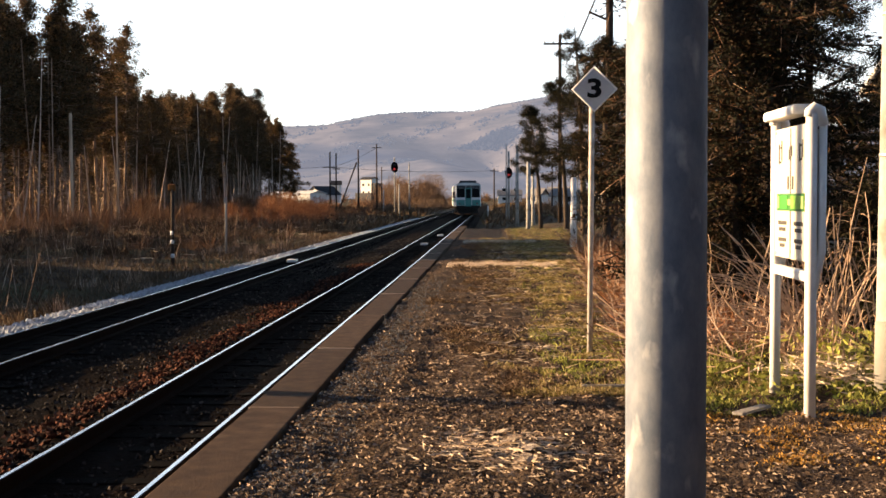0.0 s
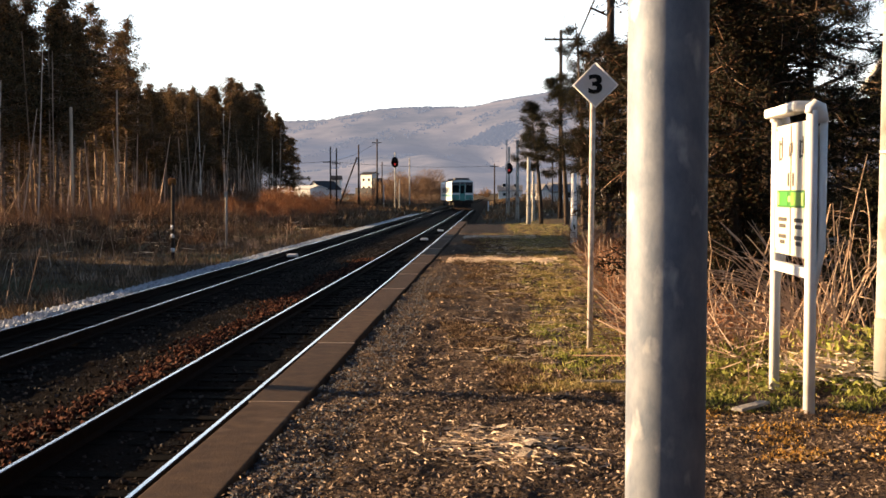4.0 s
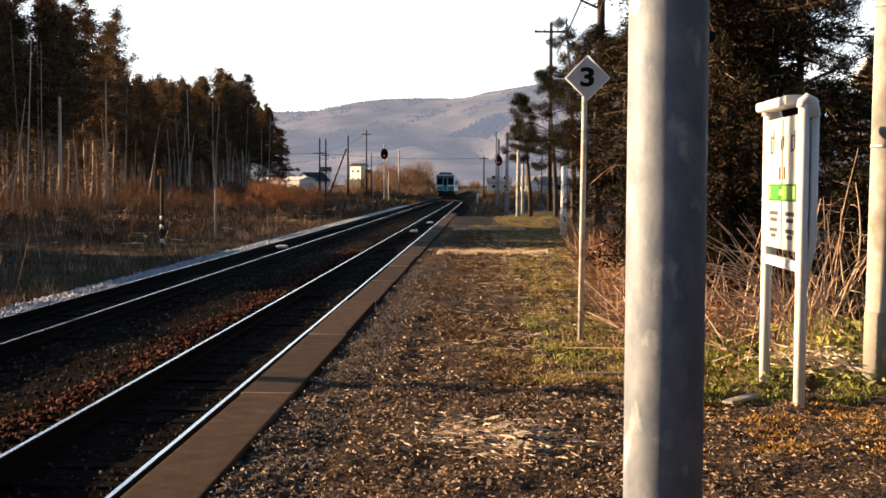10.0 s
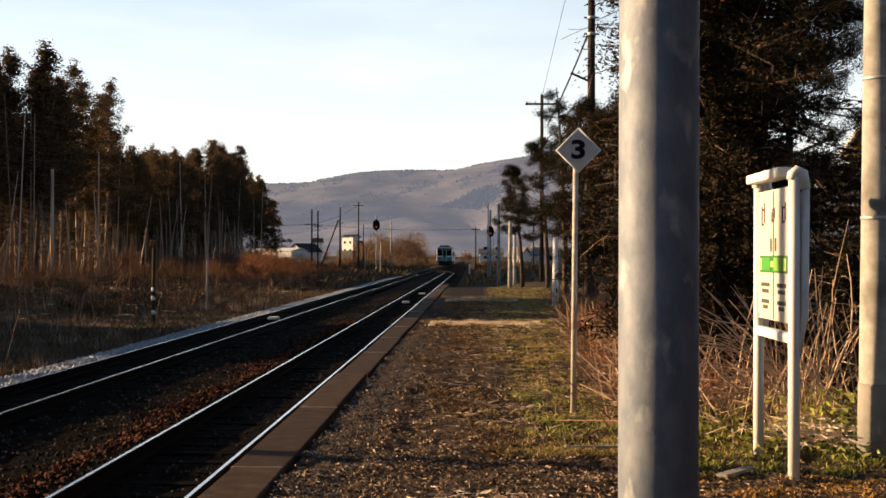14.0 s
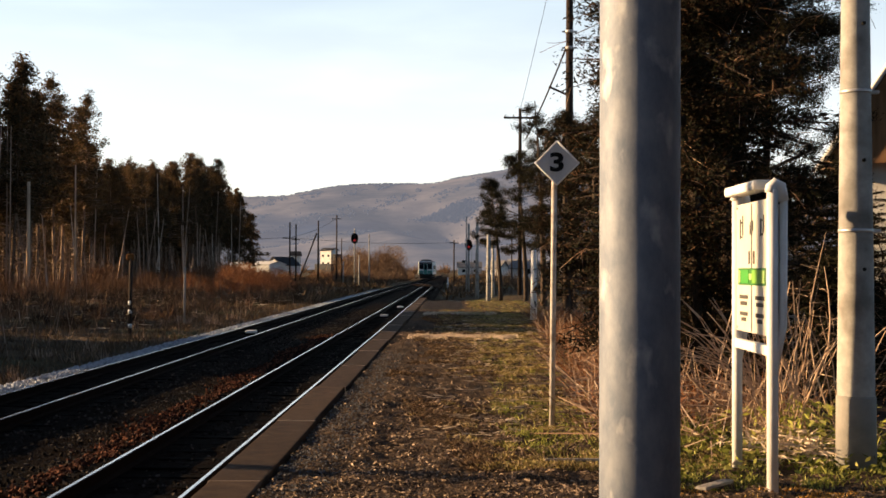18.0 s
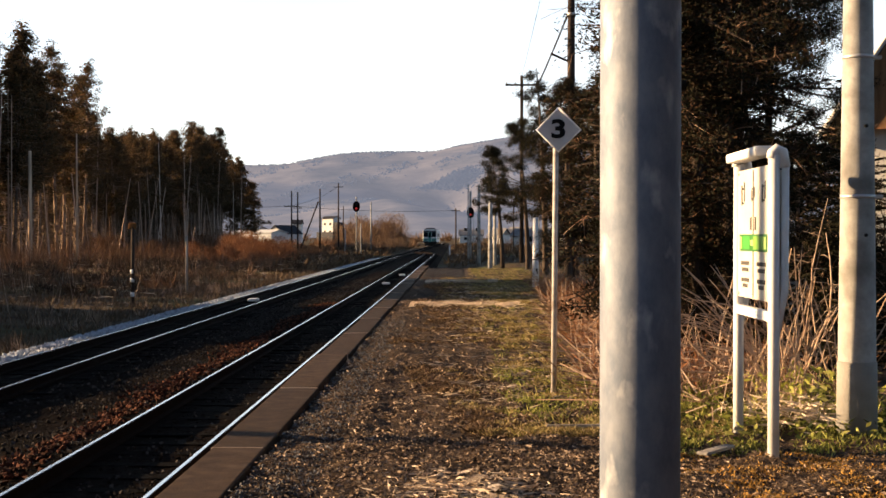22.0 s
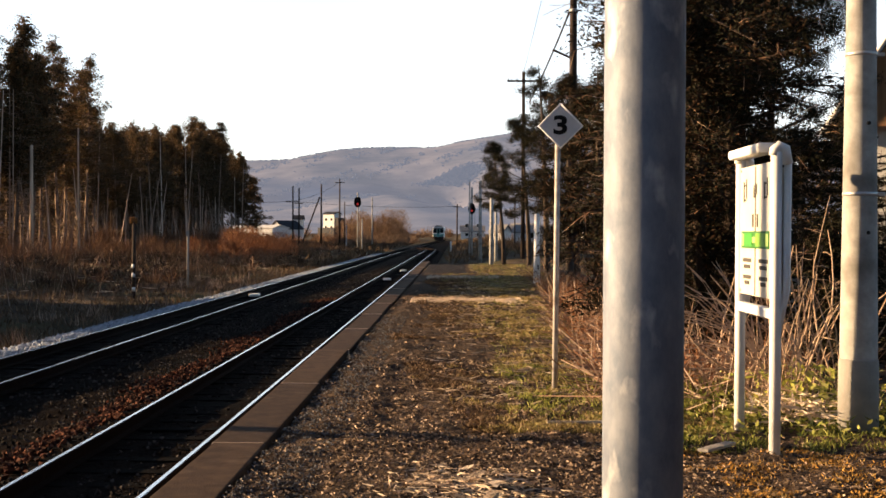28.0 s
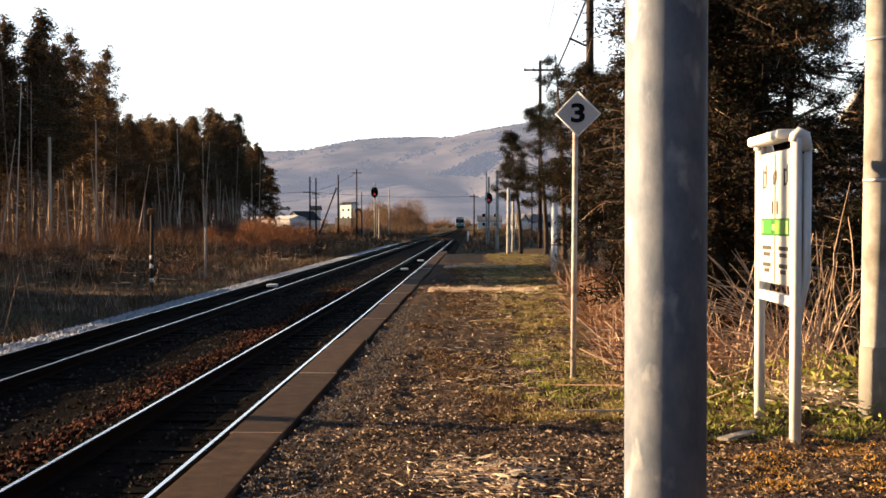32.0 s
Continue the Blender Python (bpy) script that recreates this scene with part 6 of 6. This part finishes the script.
stuff("broad_weeds", sprays("broad_weeds", mid, rs.uniform(0.02, 0.05, n), rs, 0.3, 1.8, 3.0), M_FRESHWEED, "fresh yellow-green leaves at the foot of the concrete pole", "weeds")
weeds(26000, 0.9, 2.9, 6.1, 7.7, 0.020, M_MOSS, "orange moss on the soil before the nameboard", 8, 0.25)

# the field beyond the tracks
n = 60000
y = 17 + 100 * rs.rand(n) ** 1.5
x = -8.9 - 26 * rs.rand(n) ** 1.25
keep = ripple(x, y, 5, 14) + rs.normal(0, 0.5, n) > -0.3
x, y = x[keep], y[keep]
n = len(x)
h = rs.uniform(0.06, 0.30, n)
foot = np.stack([x, y, ground_height(x, y) - 0.02], 1)
way = np.stack([rs.normal(0, 0.5, n) * h, rs.normal(0, 0.5, n) * h, h], 1)
stuff("field_grass", blades("field_grass", foot, way, rs.uniform(0.012, 0.04, n), rs), M_FIELDGRASS, "dead grass tufts over the field beside the line", "grass")
n = 46
cx, cy = np.repeat(-8.9 - 3.6 * rs.rand(n) ** 1.5, 26), np.repeat(19 + 42 * rs.rand(n), 26)
big = np.repeat(rs.uniform(0.15, 0.5, n), 26)
x, y = cx + rs.normal(0, 0.12, len(cx)), cy + rs.normal(0, 0.16, len(cx))
foot = np.stack([x, y, ground_height(x, y) - 0.02], 1)
way = np.stack([rs.normal(0, 0.3, len(x)) * big, rs.normal(0, 0.3, len(x)) * big, big * rs.uniform(0.5, 1.1, len(x))], 1)
stuff("grass_clumps", blades("grass_clumps", foot, way, rs.uniform(0.008, 0.02, len(x)), rs), M_STRAW, "pale dry grass clumps beside the gravel shoulder", "grass")
n = 750
y = 26 + 85 * rs.rand(n)
x = -9.5 - 26 * rs.rand(n)
stalks("field_stalks", n, x, y, -1.08, 1.4, 0.22, 0.010, M_STRAW, "scattered dead stalks in the field")


# dark filler added to close the bright gaps behind the conifers
shrub_belt(9000, 2.6, 9.0, 18.5, 22.0, 2.3, 0.05, M_DARKHEDGE, "dark twigs added to fill the gaps behind the conifers", 25, 60, -0.3)
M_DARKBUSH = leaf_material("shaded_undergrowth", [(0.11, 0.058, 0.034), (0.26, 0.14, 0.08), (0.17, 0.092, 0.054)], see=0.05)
# dark growth in place of the shade between the trunks
shrub_belt(20000, -60, -40, 86, 235, 4.6, 0.08, M_DARKHEDGE, "dark undergrowth added to stand for shade inside the pine wood", 18)
thicket(26, 650, -20.8, -15.6, 108, 130, 2.5, 0.6, M_BUSH, "dense rust-brown bushes at the corner of the wood", 27, 0.6, 0.03)
thicket(14, 700, -34.5, -26, 112, 160, 2.6, 0.5, M_RUSTBUSH, "brown leafless bushes before the pine wood", 28, 0.9, 0.035)
shrub_belt(12000, -62, -40, 188, 236, 6.0, 0.10, M_BUSH, "tall brown thicket at the end of the pine wood", 26, 60)
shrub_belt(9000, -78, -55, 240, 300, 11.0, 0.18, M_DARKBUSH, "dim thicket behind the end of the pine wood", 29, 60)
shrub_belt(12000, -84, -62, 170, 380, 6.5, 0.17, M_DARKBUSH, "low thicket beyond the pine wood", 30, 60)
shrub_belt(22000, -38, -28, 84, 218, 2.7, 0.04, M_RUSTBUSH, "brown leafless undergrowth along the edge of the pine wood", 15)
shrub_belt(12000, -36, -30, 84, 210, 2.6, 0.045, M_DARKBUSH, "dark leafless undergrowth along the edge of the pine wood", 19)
shrub_belt(16000, -29, -15, 96, 185, 1.7, 0.035, M_RUSTBUSH, "low rust-brown bushes before the pine wood", 16)
shrub_belt(9000, -26, -12, 50, 105, 1.2, 0.025, M_RUSTBUSH, "low brown bushes in the field", 20)
shrub_belt(900, -37, -31, 84, 205, 5.0, 0.05, M_RUSTBUSH, "bare brown saplings before the pine wood", 17, 7)
thicket(7, 700, -25.8, -20.8, 124, 138, 3.3, 0.42, M_BUSH, "tall orange-brown bush before the pine wood", 28, 0.8, 0.03)
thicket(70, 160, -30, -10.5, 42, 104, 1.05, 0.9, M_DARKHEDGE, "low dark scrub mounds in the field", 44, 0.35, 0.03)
n = 120
x, y = rs.uniform(-41, -33.0, n), rs.uniform(88, 205, n)
foot = np.stack([x, y, np.full(n, -1.1)], 1)
way = np.stack([rs.normal(0, 0.55, n), rs.normal(0, 0.55, n), np.where(np.arange(n) < 34, rs.uniform(9.0, 14.5, n), rs.uniform(2.0, 9.0, n))], 1)
stuff("slender_trunks", sticks("slender_trunks", foot, foot + way, rs.uniform(0.04, 0.095, n), np.full(n, 0.03)), M_SAPLING, "slender pale bare trunks along the wood's edge", "saplings")
n = 4600
x, y = rs.uniform(-36, -11, n), 40 + 115 * rs.rand(n)
keep = ripple(x * 0.35, y, 3.2, 23) + rs.normal(0, 0.2, n) > 0.42
x, y = x[keep], y[keep]
mid = np.stack([x, y, ground_height(x, y) + rs.uniform(0.12, 0.35, len(x))], 1)
stuff("flattened_reeds", sprays("flattened_reeds", mid, rs.uniform(0.05, 0.13, len(x)), rs, 0.96, 8.0, 9.0), M_PALESTRAW, "pale flattened reeds lying in streaks over the field", "dry stalks")
n = 16000
y = rs.uniform(90, 320, n)
x = np.where(rs.rand(n) < 0.6, rs.uniform(-34, -8.8, n), rs.uniform(-0.8, 26, n))
h = rs.uniform(0.15, 0.7, n)
foot = np.stack([x, y, ground_height(x, y) - 0.03], 1)
way = np.stack([rs.normal(0, 0.6, n) * h, rs.normal(0, 0.6, n) * h, h], 1)
stuff("far_grass", blades("far_grass", foot, way, rs.uniform(0.05, 0.18, n), rs), M_FIELDGRASS, "rough dead grass beside the far line", "grass")


def motions():
    """The railcar draws away over the turnout on to the further track."""
    rows = []
    for t, y in TRAIN:
        x = [float(glide(np.array([v]), TRAIN_LINE)[0]) for v in (y + 3.2, y + 18.1)]
        turn = math.degrees(math.atan2(x[0] - x[1], 14.9))
        rows.append((t, pose(x[0] - (x[1] - x[0]) * 3.2 / 14.9, y, RAIL, 0, 0, turn)))
    walk(train, rows)


TRAIN_LINE = [(-30, -2.94), (100, -2.94), (140, -2.94), (148, -2.94), (157, -3.12), (166, -4.02), (174, -5.02), (181, -5.66), (190, -5.80), (215, -5.65), (255, -5.4), (300, -4.6), (350, -4.35), (450, -4.2), (620, -1.5)]
TRAIN = [(0.0, 145), (1.0, 149), (2.0, 154), (3.5, 162), (5.5, 172.5), (7.0, 180), (9.0, 191.5), (11.0, 209), (13.0, 230), (14.5, 240), (16.0, 248), (19.0, 258), (22.0, 268), (25.0, 284), (28.0, 325), (30.0, 370), (32.0, 425)]
motions()
